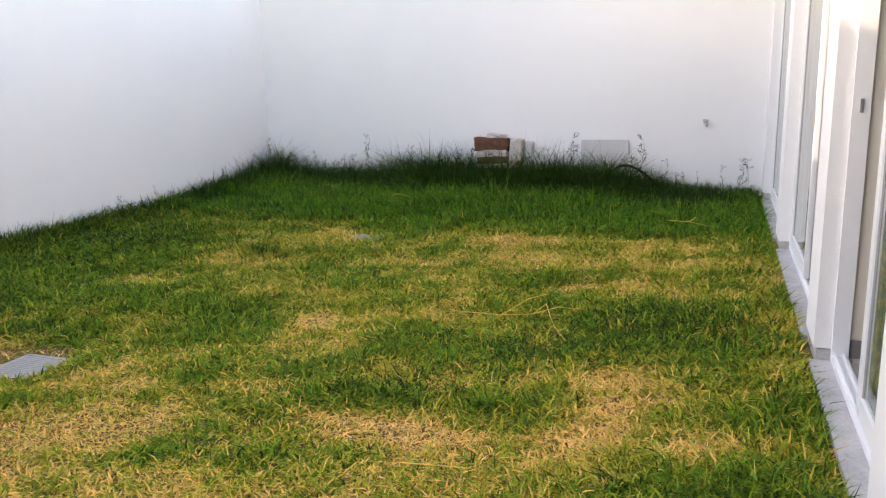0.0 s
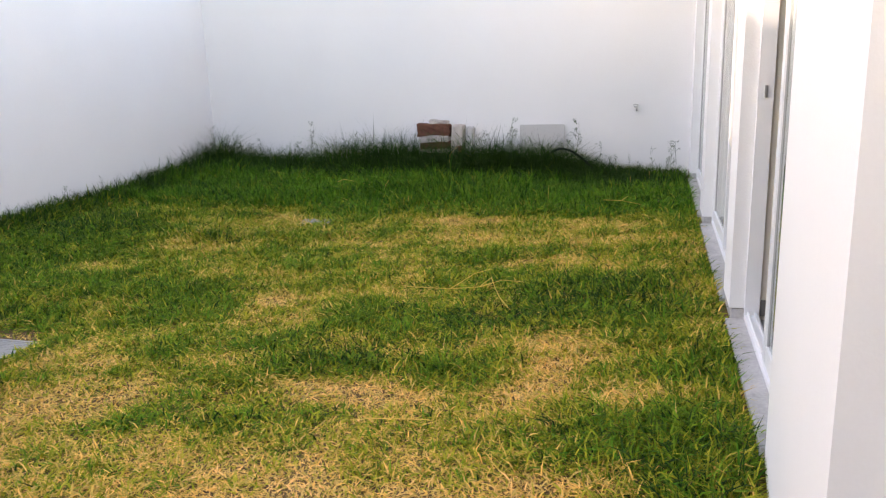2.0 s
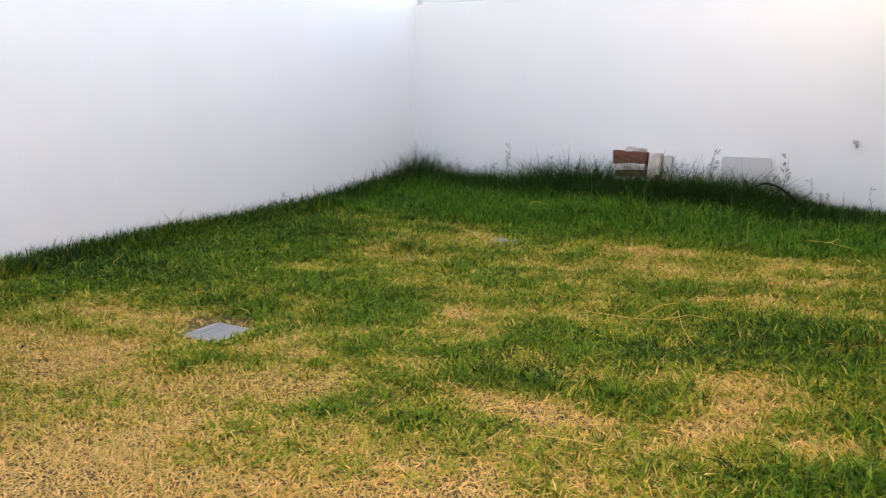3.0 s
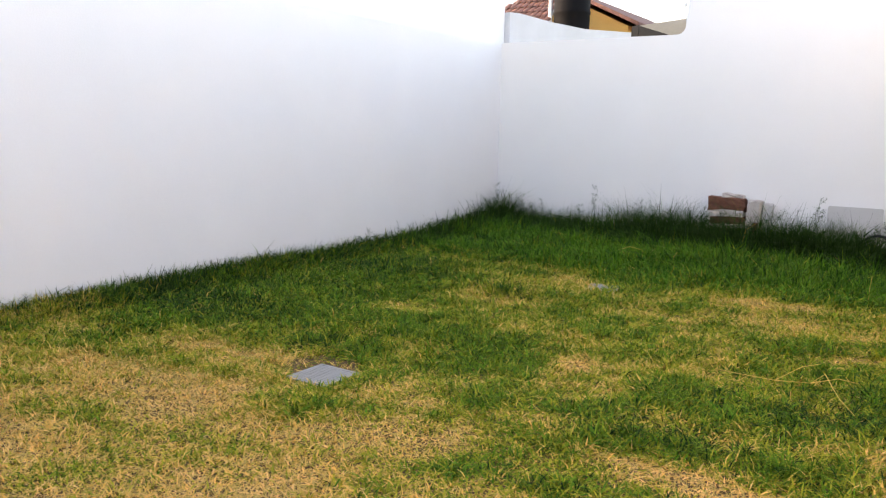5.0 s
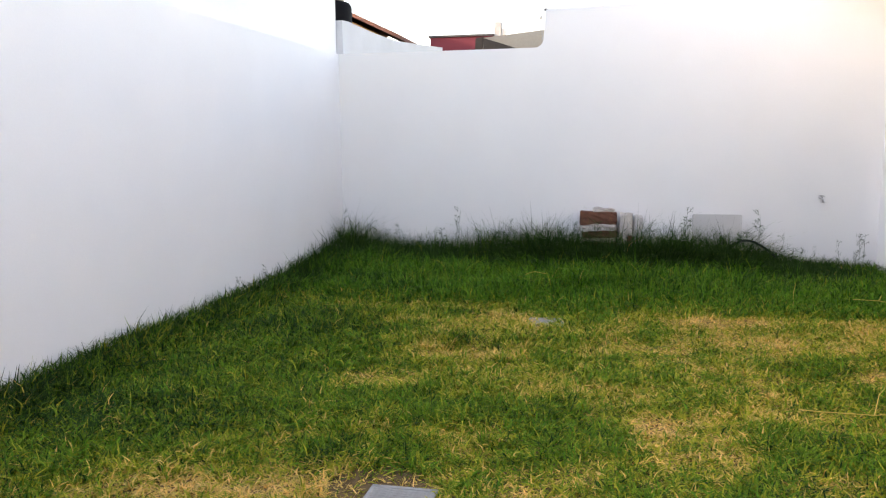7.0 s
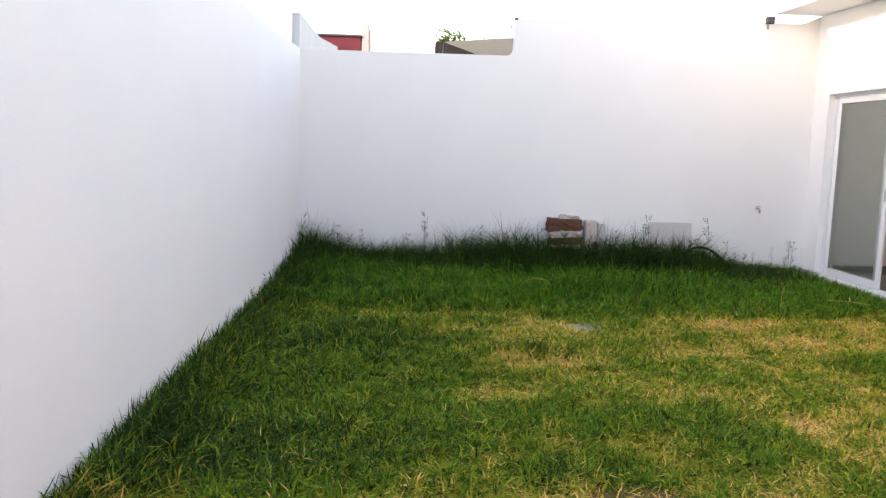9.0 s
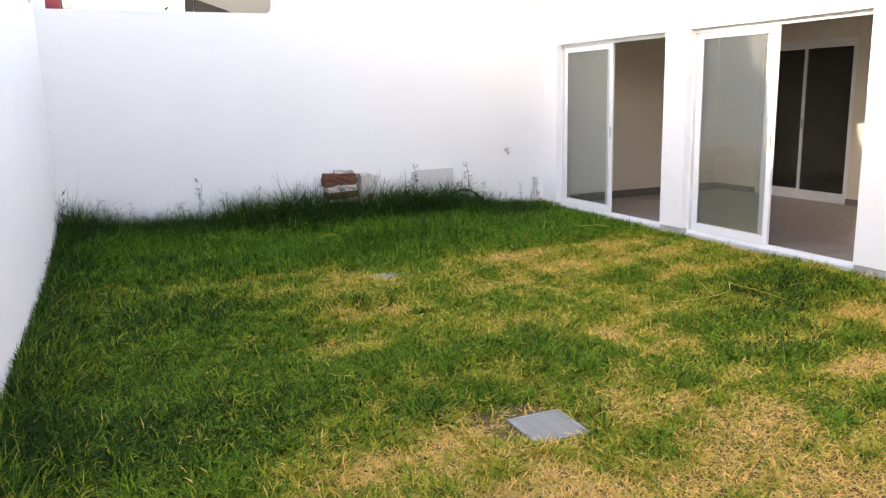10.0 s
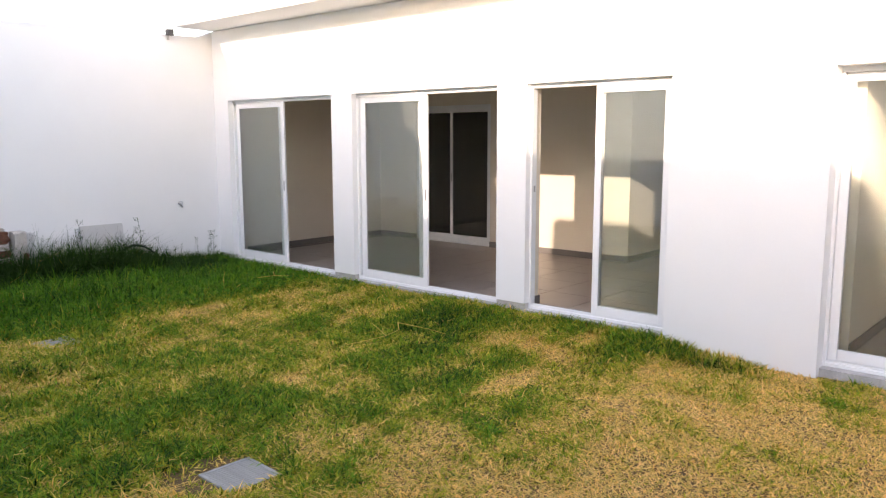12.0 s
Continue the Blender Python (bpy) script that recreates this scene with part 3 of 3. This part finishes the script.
DRY = [(-1.94, 7.14, 0.18, 0.12), (-2.57, 8.05, 0.24, 0.14), (-1.1, 8.75, 0.36, 0.18), (-2.72, 6.5, 0.14, 0.12), (-2.4, 5.5, 0.24, 0.12), (-1.80, 5.34, 0.36, 0.10),
       (-0.90, 5.85, 0.20, 0.26), (-0.97, 5.42, 0.20, 0.16), (-0.45, 5.45, 0.30, 0.10), (-1.78, 4.6, 0.35, 0.14), (-2.86, 4.6, 0.4, 0.3), (-2.02, 6.92, 0.2, 0.14), (-3.35, 5.5, 0.30, 0.22),
       (-1.2, 3.8, 0.8, 0.5), (-2.6, 3.9, 0.6, 0.35), (-4.5, 4.8, 0.5, 0.3), (-4.1, 5.62, 0.35, 0.22), (-1.9, 9.0, 0.35, 0.12), (-3.1, 5.75, 0.3, 0.12)]
LUSH = [(-1.3, 6.5, 0.40, 0.35), (-0.5, 7.0, 0.55, 0.45), (-2.17, 5.8, 0.5, 0.25), (-2.4, 4.95, 0.25, 0.12), (-1.6, 5.02, 0.5, 0.16), (-0.12, 5.7, 0.14, 0.5),
        (-0.36, 5.1, 0.5, 0.2), (-0.30, 4.45, 0.28, 0.55), (-2.39, 4.82, 0.25, 0.12), (-4.2, 6.6, 0.5, 0.35), (-4.2, 6.05, 0.35, 0.15), (-3.3, 6.5, 0.4, 0.3),
        (-4.1, 8.0, 0.45, 0.28), (-5.4, 8.2, 0.7, 0.6), (-2.4, 9.6, 1.6, 0.4), (-5.8, 6.6, 0.5, 1.2), (-2.07, 5.62, 0.35, 0.16), (-1.67, 6.1, 0.3, 0.25), (-5.3, 6.8, 0.6, 0.5), (-2.0, 5.75, 0.3, 0.2), (-1.9, 6.3, 0.35, 0.2), (-2.85, 5.67, 0.2, 0.1), (-1.35, 5.65, 0.22, 0.14), (-0.9, 6.8, 0.4, 0.3)]
DIM = [(-4.16, 8.42, 0.32, 0.20), (-3.95, 7.95, 0.28, 0.16), (-5.4, 8.2, 0.6, 0.30), (-4.2, 9.0, 0.40, 0.18), (-5.27, 8.55, 0.4, 0.25), (-6.1, 6.2, 0.5, 0.45), (-5.3, 6.2, 0.55, 0.22), (-4.32, 5.85, 0.3, 0.14),
       (-5.6, 6.0, 0.5, 0.25), (-3.3, 10.05, 0.6, 0.16), (-4.9, 9.6, 0.5, 0.2), (-0.7, 6.8, 0.6, 0.35), (-1.25, 6.35, 0.35, 0.22), (-0.3, 4.4, 0.3, 0.5), (-1.9, 5.8, 0.3, 0.15), (-2.2, 10.1, 0.7, 0.2), (-1.2, 10.5, 0.6, 0.3)]


def bumps(x, y, spots):
    v = np.zeros_like(x)
    for cx, cy, rx, ry in spots:
        v += np.exp(-((x - cx) / rx) ** 2 - ((y - cy) / ry) ** 2)
    return np.clip(v, 0, 1)


def dryness(x, y):
    base = np.interp(y, [2, 3.9, 4.6, 5.4, 6.5, 7.5, 9.0, 9.7, 12], [0.90, 0.78, 0.62, 0.47, 0.42, 0.42, 0.42, 0.0, -0.2])
    base = base - 0.38 * np.clip((-x - 4.4) / 0.9, 0, 1) * np.clip((y - 5.2) / 0.8, 0, 1)
    return np.clip(base - 0.05 + 0.38 * bumps(x, y, DRY) * (0.85 + 0.9 * mottle(3.3 * x, 3.3 * y + 5)) - 0.30 * bumps(x, y, LUSH) + 0.12 * mottle(x, y) + 0.26 * mottle(3.6 * y + 7, 3.6 * x - 3) + 0.34 * mottle(7.5 * x + 1, 7.5 * y), 0, 1)


def tallness(x, y):
    """Length of a blade in metres."""
    h = 0.030 + 0.046 * (1 - dryness(x, y)) + 0.012 * mottle(y, x) + 0.012 * mottle(4 * x + 1, 4 * y)
    edge = np.clip(1 - (x - (-6.20 - (YB - y) * 0.04)) / 0.45, 0, 1)
    h = h + edge * np.interp(y, [3, 5, 8, 11.7], [0.05, 0.09, 0.12, 0.12])
    clump = bumps(x, y, [(-4.1, 8.0, 0.35, 0.25), (-5.3, 8.2, 0.5, 0.4), (-0.18, 4.45, 0.2, 0.55), (-5.0, 8.6, 0.5, 0.3)])
    h = h + 0.035 * clump
    back = np.interp(y, [9.2, 9.9, 10.9, 11.3, 11.7], [0, 0.08, 0.19, 0.30, 0.34])
    across = np.interp(x, [-6.3, -5.2, -4.3, -3.4, -2.6, -1.6, -1.0, -0.5, 0], [0.85, 0.95, 1.05, 1.1, 1.15, 0.95, 0.42, 0.25, 0.2])
    back = back + 0.16 * bumps(x, y, [(-2.6, 11.15, 0.55, 0.22), (-1.75, 11.2, 0.5, 0.25), (-3.6, 11.25, 0.4, 0.2)])
    return h + back * across * (1 + 0.3 * mottle(2.2 * x, 2.2 * y) + 0.34 * mottle(5 * x + 2, 5 * y))


def grass(name, x, y, length, lean, width, kinds, label, curl=0.22, heading=None):
    """One mesh of blades, each two bent facets; kinds gives each blade's material."""
    n = len(x)
    a = rng.uniform(0, math.tau, n) if heading is None else heading
    tilt = np.radians(lean)
    ux, uy = np.cos(a), np.sin(a)
    wx, wy = -uy * width / 2, ux * width / 2
    z = lie(x, y) - 0.004
    base = np.stack([x, y, z], -1)
    along = np.stack([ux * np.sin(tilt), uy * np.sin(tilt), np.cos(tilt)], -1) * length[:, None]
    bend = np.stack([ux, uy, -0.5 * np.ones(n)], -1) * (curl * length * rng.uniform(0.2, 1, n))[:, None]
    side = np.stack([wx, wy, rng.uniform(-0.3, 0.3, n) * width], -1)
    mid = base + along * 0.55
    tip = base + along + bend
    tip[:, 2] = np.maximum(tip[:, 2], z + 0.006)
    co = np.stack([base - side, base + side, mid + side * 0.85, mid - side * 0.85, tip], 1).reshape(-1, 3)
    i0 = np.arange(n) * 5
    loops = np.stack([i0, i0 + 1, i0 + 2, i0 + 3, i0 + 3, i0 + 2, i0 + 4], 1).reshape(-1)
    starts = np.stack([np.arange(n) * 7, np.arange(n) * 7 + 4], 1).reshape(-1)
    me = bpy.data.meshes.new(name)
    me.vertices.add(n * 5)
    me.vertices.foreach_set("co", co.reshape(-1).astype(np.float32))
    me.loops.add(n * 7)
    me.loops.foreach_set("vertex_index", loops.astype(np.int32))
    me.polygons.add(n * 2)
    me.polygons.foreach_set("loop_start", starts.astype(np.int32))
    me.polygons.foreach_set("material_index", np.repeat(kinds, 2).astype(np.int32))
    for m in (GREEN, LIME, STRAW, DARK, TAN, FRESH):
        me.materials.append(m)
    me.update(calc_edges=True)
    return tagged(new(name, me), label, "grass", kind="stuff")


def clear(x, y):
    """Where grass can stand: inside the walls and off the drains."""
    ok = (x > -6.19 - (YB - y) * 0.04) & (x < -0.03 - 0.068 * np.clip((4.91 - y) / 1.22, 0, 1) * (y > 3.5)) & (y < YB - 0.01)
    for cx, cy, h in ((-3.885, 5.478, 0.165), (-3.46, 8.80, 0.07)):
        ok &= ~((abs(x - cx) < h) & (abs(y - cy) < h))
    ok &= ~((np.hypot(x + 4.0, y - 5.60) < 0.24) & (rng.uniform(0, 1, len(x)) < 0.8))
    return ok


def sow(y0, y1, per_m2):
    n = int(6.7 * (y1 - y0) * per_m2)
    x, y = rng.uniform(-6.65, 0, n), rng.uniform(y0, y1, n)
    ok = clear(x, y)
    return x[ok], y[ok]


def choose(x, y):
    d = dryness(x, y) + rng.normal(0, 0.23, len(x))
    kinds = np.where(d > 0.90, 4, np.where(d > 0.61, 2, np.where(d > 0.28, 1, 0)))
    shade = rng.uniform(0, 1, len(x))
    kinds = np.where((kinds == 0) & (rng.uniform(0, 1, len(x)) < np.clip((y - 8.8) / 0.8, 0.2, 0.75)), 5, kinds)
    lush = (y > 9.55 + 0.25 * mottle(1.5 * x, y)) & (kinds != 0) & (rng.uniform(0, 1, len(x)) < 0.85)
    kinds = np.where(lush, 5, kinds)
    # the last term puts the left wall foot's shade into the blade colour
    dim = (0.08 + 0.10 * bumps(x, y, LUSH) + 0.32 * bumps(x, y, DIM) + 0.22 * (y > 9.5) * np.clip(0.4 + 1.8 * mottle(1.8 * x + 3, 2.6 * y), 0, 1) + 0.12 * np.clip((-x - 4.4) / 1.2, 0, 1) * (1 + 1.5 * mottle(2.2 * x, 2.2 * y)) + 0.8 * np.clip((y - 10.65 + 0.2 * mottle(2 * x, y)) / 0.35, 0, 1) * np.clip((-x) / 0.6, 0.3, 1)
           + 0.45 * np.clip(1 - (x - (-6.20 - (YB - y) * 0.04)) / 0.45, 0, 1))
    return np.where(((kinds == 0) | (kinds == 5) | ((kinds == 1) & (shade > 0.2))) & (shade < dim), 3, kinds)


for name, y0, y1, density, label in (("lawn_strip", -2.0, 2.6, 2200, "patchy dry lawn grass behind the walker"),
                                     ("lawn_near", 2.6, 7.4, 11000, "patchy lawn of straw yellow and green blades"),
                                     ("lawn_far", 7.4, 9.7, 7000, "yellow green lawn grass with dry spots"),
                                     ("lawn_back", 9.7, 11.69, 4500, "tall dark green grass along the back wall")):
    x, y = sow(y0, y1, density)
    tall = tallness(x, y)
    n = len(x)
    flat = np.clip((0.17 - tall) / 0.12, 0.42, 1)
    lean = np.clip(rng.normal(16 + 52 * flat, 20, n), 2, 86)
    width = rng.uniform(0.0038, 0.0085, n) * np.interp(y, [4, 9.5, 11], [1.0, 1.3, 1.1])
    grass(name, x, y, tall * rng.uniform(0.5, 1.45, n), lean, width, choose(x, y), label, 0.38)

# bushy tufts whose blades spread from a common root
def tufts(name, n, x0, x1, y0, y1, keep, blades, size, spread, label):
    cx, cy = rng.uniform(x0, x1, n), rng.uniform(y0, y1, n)
    ok = clear(cx, cy) & (rng.uniform(0, 1, n) < keep(cx, cy))
    cx, cy = cx[ok], cy[ok]
    k = len(cx)
    grow = rng.uniform(0.6, 1.35, k)
    r, a = np.abs(rng.normal(0, spread, (k, blades))), rng.uniform(0, math.tau, (k, blades))
    x, y = (cx[:, None] + r * np.cos(a)).ravel(), (cy[:, None] + r * np.sin(a)).ravel()
    tall = (tallness(cx, cy)[:, None] * size * grow[:, None] * rng.uniform(0.55, 1.2, (k, blades))).ravel()
    lean = (18 + 40 * np.clip(r / spread, 0, 1.6) + rng.normal(0, 9, (k, blades))).ravel()
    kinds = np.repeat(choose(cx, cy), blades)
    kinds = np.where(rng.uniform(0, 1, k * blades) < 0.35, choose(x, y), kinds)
    ok = clear(x, y)
    turn = (a + rng.normal(0, 0.5, a.shape)).ravel()
    grass(name, x[ok], y[ok], tall[ok], np.clip(lean, 2, 80)[ok], rng.uniform(0.0045, 0.0095, len(x))[ok], kinds[ok], label, 0.75, turn[ok])


tufts("tall_tufts", 1100, -6.3, -0.4, 9.35, 11.6, lambda x, y: np.clip(0.9 + x * 0 - 0.5 * (x > -0.9), 0, 1), 58, 1.0, 0.10, "bushy green grass tufts before the back wall")
tufts("low_tufts", 2600, -6.5, -0.3, 4.4, 9.4, lambda x, y: np.clip(0.75 - dryness(x, y) + 0.5 * bumps(x, y, DIM), 0, 1), 30, 0.95, 0.05, "low bushy green tufts in the lawn")

tufts("shaggy_tufts", 1500, -6.6, -3.6, 4.6, 9.6, lambda x, y: np.clip(0.25 + 0.6 * mottle(3 * x, 3 * y + 2) + 0.25 * (x < -4.6), 0, 1), 26, 1.25, 0.045, "shaggy yellow green tufts on the shaded lawn")

# thin seeding blades standing above the grass at the walls
n = 16000
x, y = rng.uniform(-6.1, -0.05, n), YB - 0.02 - np.abs(rng.normal(0, 0.16, n))
ok = clear(x, y) & (rng.uniform(0, 1, n) < 0.35 + 0.5 * mottle(3 * x, y))
x, y = x[ok], y[ok]
n = len(x)
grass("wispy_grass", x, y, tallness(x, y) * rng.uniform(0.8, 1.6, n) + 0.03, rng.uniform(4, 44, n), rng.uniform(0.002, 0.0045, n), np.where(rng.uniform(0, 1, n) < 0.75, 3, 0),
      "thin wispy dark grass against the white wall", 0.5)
# mostly dark blades here: green grass plus wall-foot shade held in their colour
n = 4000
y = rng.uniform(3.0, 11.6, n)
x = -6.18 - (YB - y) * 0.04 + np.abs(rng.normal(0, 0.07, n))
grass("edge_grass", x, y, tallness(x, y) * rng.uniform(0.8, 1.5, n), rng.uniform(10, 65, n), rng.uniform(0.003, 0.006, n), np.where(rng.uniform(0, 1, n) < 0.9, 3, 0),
      "ragged green grass along the left wall foot, darkened for its shade", 0.4)

# flattened thatch that closes the turf
x, y = sow(2.8, 9.5, 7500)
n = len(x)
d = dryness(x, y) + rng.normal(0, 0.22, n)
grass("thatch", x, y, rng.uniform(0.02, 0.05, n), rng.uniform(60, 86, n), rng.uniform(0.005, 0.010, n), np.where(d > 0.78, 4, np.where(d > 0.46, 2, np.where(d > 0.22, 1, 0))),
      "flattened mat of short dead and living blades")

# straw lying on the lawn
n = 5000
x, y = rng.uniform(-6, -0.1, n), rng.uniform(2.8, 9.3, n)
ok = clear(x, y) & (rng.uniform(0, 1, n) < dryness(x, y) + 0.12)
x, y = x[ok], y[ok]
n = len(x)
grass("straw_litter", x, y, rng.uniform(0.06, 0.16, n), rng.uniform(70, 88, n), rng.uniform(0.002, 0.0035, n), np.full(n, 2), "loose pale straw lying on the lawn")


def dry_stem(points, label):
    bm = bmesh.new()
    for line in points:
        tube_into(bm, [(px, py, float(lie(px, py)) + pz + 0.01) for px, py, pz in line], 0.0028, 5, 0.6)
    return tagged(part("dry_stem", bm, STRAW), label, "stem", "dry stems on the lawn")


dry_stem([[(-1.95, 6.80, 0.06), (-1.86, 6.75, 0.07), (-1.60, 6.70, 0.08), (-1.42, 6.72, 0.09), (-1.36, 6.80, 0.13)],
          [(-1.36, 6.80, 0.13), (-1.30, 6.62, 0.11), (-1.25, 6.50, 0.09), (-1.17, 6.40, 0.05)], [(-1.42, 6.72, 0.09), (-1.30, 6.85, 0.10), (-1.20, 6.92, 0.07)],
          [(-1.60, 6.70, 0.08), (-1.5, 6.95, 0.11), (-1.42, 7.1, 0.10)]], "long forked dry grass stem lying on the lawn")
dry_stem([[(-1.52, 4.98, 0.05), (-1.40, 4.96, 0.07), (-1.25, 5.0, 0.06)]], "short pale dry stem lying on the lawn")
dry_stem([[(-1.36, 9.5, 0.02), (-1.36, 9.52, 0.14), (-1.35, 9.5, 0.24)]], "upright pale dry stem in the lawn")
dry_stem([[(-0.85, 9.6, 0.09), (-0.68, 9.5, 0.10), (-0.50, 9.45, 0.07)], [(-0.68, 9.5, 0.1), (-0.62, 9.62, 0.12)]], "pale dry stem lying near the house wall")
dry_stem([[(-3.75, 10.1, 0.16), (-3.66, 10.05, 0.20), (-3.55, 10.1, 0.17)]], "bent pale stem in the tall grass")


# ---- weeds against the walls ----
def weed(height, seed):
    """A wiry weed: a bent stem with branching seed heads and narrow leaves."""
    rnd = random.Random(seed)
    ob = new("weed")
    bm, heads = bmesh.new(), bmesh.new()
    sway = rnd.uniform(-0.12, 0.12)
    line = [(sway * height * s * s + 0.008 * math.sin(9 * s + seed), 0.03 * math.sin(5 * s), height * s) for s in (0, 0.2, 0.4, 0.6, 0.8, 1.0)]
    tube_into(bm, line, 0.0030, 5, 0.4)
    for k in range(rnd.randint(8, 13)):
        s = rnd.uniform(0.35, 1.0)
        p = Vector((sway * height * s * s, 0, height * s))
        a = rnd.uniform(0, math.tau)
        q = p + Vector((math.cos(a) * 0.07, math.sin(a) * 0.04, rnd.uniform(0.02, 0.08))) * rnd.uniform(0.5, 1.1)
        tube_into(bm, [p, (p + q) / 2 + Vector((0, 0, 0.006)), q], 0.0018, 4, 0.5)
        for j in range(9):
            c = p.lerp(q, rnd.uniform(0.4, 1.05)) + Vector((rnd.gauss(0, 0.006), rnd.gauss(0, 0.006), rnd.gauss(0, 0.006)))
            u = Vector((rnd.gauss(0, 1), rnd.gauss(0, 1), rnd.gauss(0, 1))).normalized()
            w = u.orthogonal().normalized() * 0.0028
            heads.faces.new([heads.verts.new(c + d) for d in (-u * 0.008, w, u * 0.008, -w)])
    part("stem", bm, DARK, ob)
    part("seed_head", heads, DARK, ob, "dark little seed heads")["kind"] = "stuff"
    return tagged(ob, "wiry dark weed with seed heads against the wall", "weed", "weeds along the walls")


models = [weed(h, i + 3) for i, h in enumerate((0.36, 0.44, 0.55, 0.30, 0.48))]
rnd = random.Random(11)
spots = [(-6.06, 11.45, 0.9), (-3.05, 11.42, 1.25), (-6.15, 11.60, 1.0), (-2.5, 11.45, 1.3), (-2.05, 11.5, 1.2), (-1.35, 11.6, 1.2), (-0.14, 11.62, 0.95), (-0.2, 11.6, 0.7)]
for k in range(44):
    x = -6.0 + 5.95 * (k + rnd.random()) / 44
    spots.append((x, 11.62 - abs(rnd.gauss(0, 0.07)), rnd.uniform(0.75, 1.2) if x < -1 else rnd.uniform(0.45, 0.75)))
rnd = random.Random(5)
for i, (x, y, s) in enumerate(spots):
    m = pose(x, y, float(lie(x, y)) - 0.01, 0, 0, rnd.uniform(0, 360)) @ Matrix.Scale(s * 1.05, 4)
    ob = copy_thing(models[i % 5], Matrix.Identity(4))
    ob.matrix_basis = m
for i, (x, y, s) in enumerate(((left_x(8.68) + 0.10, 8.68, 0.55), (left_x(8.9) + 0.05, 8.9, 0.6), (left_x(9.4) + 0.05, 9.4, 0.5), (left_x(6.4) + 0.05, 6.4, 0.35), (left_x(10.6) + 0.05, 10.6, 0.4))):
    models[i].matrix_basis = pose(x, y, float(lie(x, y)) - 0.01, 0, 0, 70 * i) @ Matrix.Scale(s, 4)



def arching_weed(x, y, size, seed):
    """A tuft of long leaves that arch over."""
    rnd = random.Random(seed)
    bm = bmesh.new()
    for k in range(7):
        a, reach = rnd.uniform(-1.9, 1.9) + (math.pi if k % 3 == 0 else 0), size * rnd.uniform(0.5, 1.1)
        u, side = Vector((math.cos(a), math.sin(a), 0)), Vector((-math.sin(a), math.cos(a), 0))
        last = None
        for i in range(8):
            s = i / 7
            c = u * (reach * 0.8 * s) + Vector((0, 0, reach * (1.5 * s - 1.25 * s * s)))
            w = side * (0.005 * (1 - 0.9 * s))
            pair = (bm.verts.new(c - w), bm.verts.new(c + w + Vector((0, 0, 0.002))))
            if last:
                bm.faces.new((last[0], last[1], pair[1], pair[0]))
            last = pair
    ob = part("arching_weed", bm, DARK)
    ob.matrix_world = pose(x, y, float(lie(x, y)))
    return tagged(ob, "dark tuft of long leaves arching at the wall foot", "weed", "weeds along the walls")


arching_weed(left_x(8.68) + 0.10, 8.68, 0.36, 1)
arching_weed(left_x(8.45) + 0.07, 8.45, 0.26, 2)
arching_weed(left_x(6.6) + 0.07, 6.6, 0.24, 3)
arching_weed(left_x(10.2) + 0.07, 10.2, 0.24, 4)
arching_weed(-0.16, 11.5, 0.28, 5)
arching_weed(-3.35, 11.45, 0.5, 6)
arching_weed(-2.2, 11.5, 0.45, 7)

# ---- floor tiles ----
bm = bmesh.new()
bm_box(bm, -0.296, 0.296, -0.296, 0.296, 0, 0.004)
tile_mesh = bpy.data.meshes.new("tile")
bm.to_mesh(tile_mesh)
bm.free()
tile_mesh.materials.append(TILE)
floor_ob = bpy.data.objects["floor"]
for i in range(10):
    for j in range(20):
        cx, cy = TH + 0.30 + i * 0.6, -0.25 + j * 0.6
        if cy > 11.3 or (cx > 3.4 and cy > 7.3 and cy < 8.0):
            continue
        t = new("tile", tile_mesh)
        t.parent = floor_ob
        t.location = (cx, cy, FZ - 0.004)
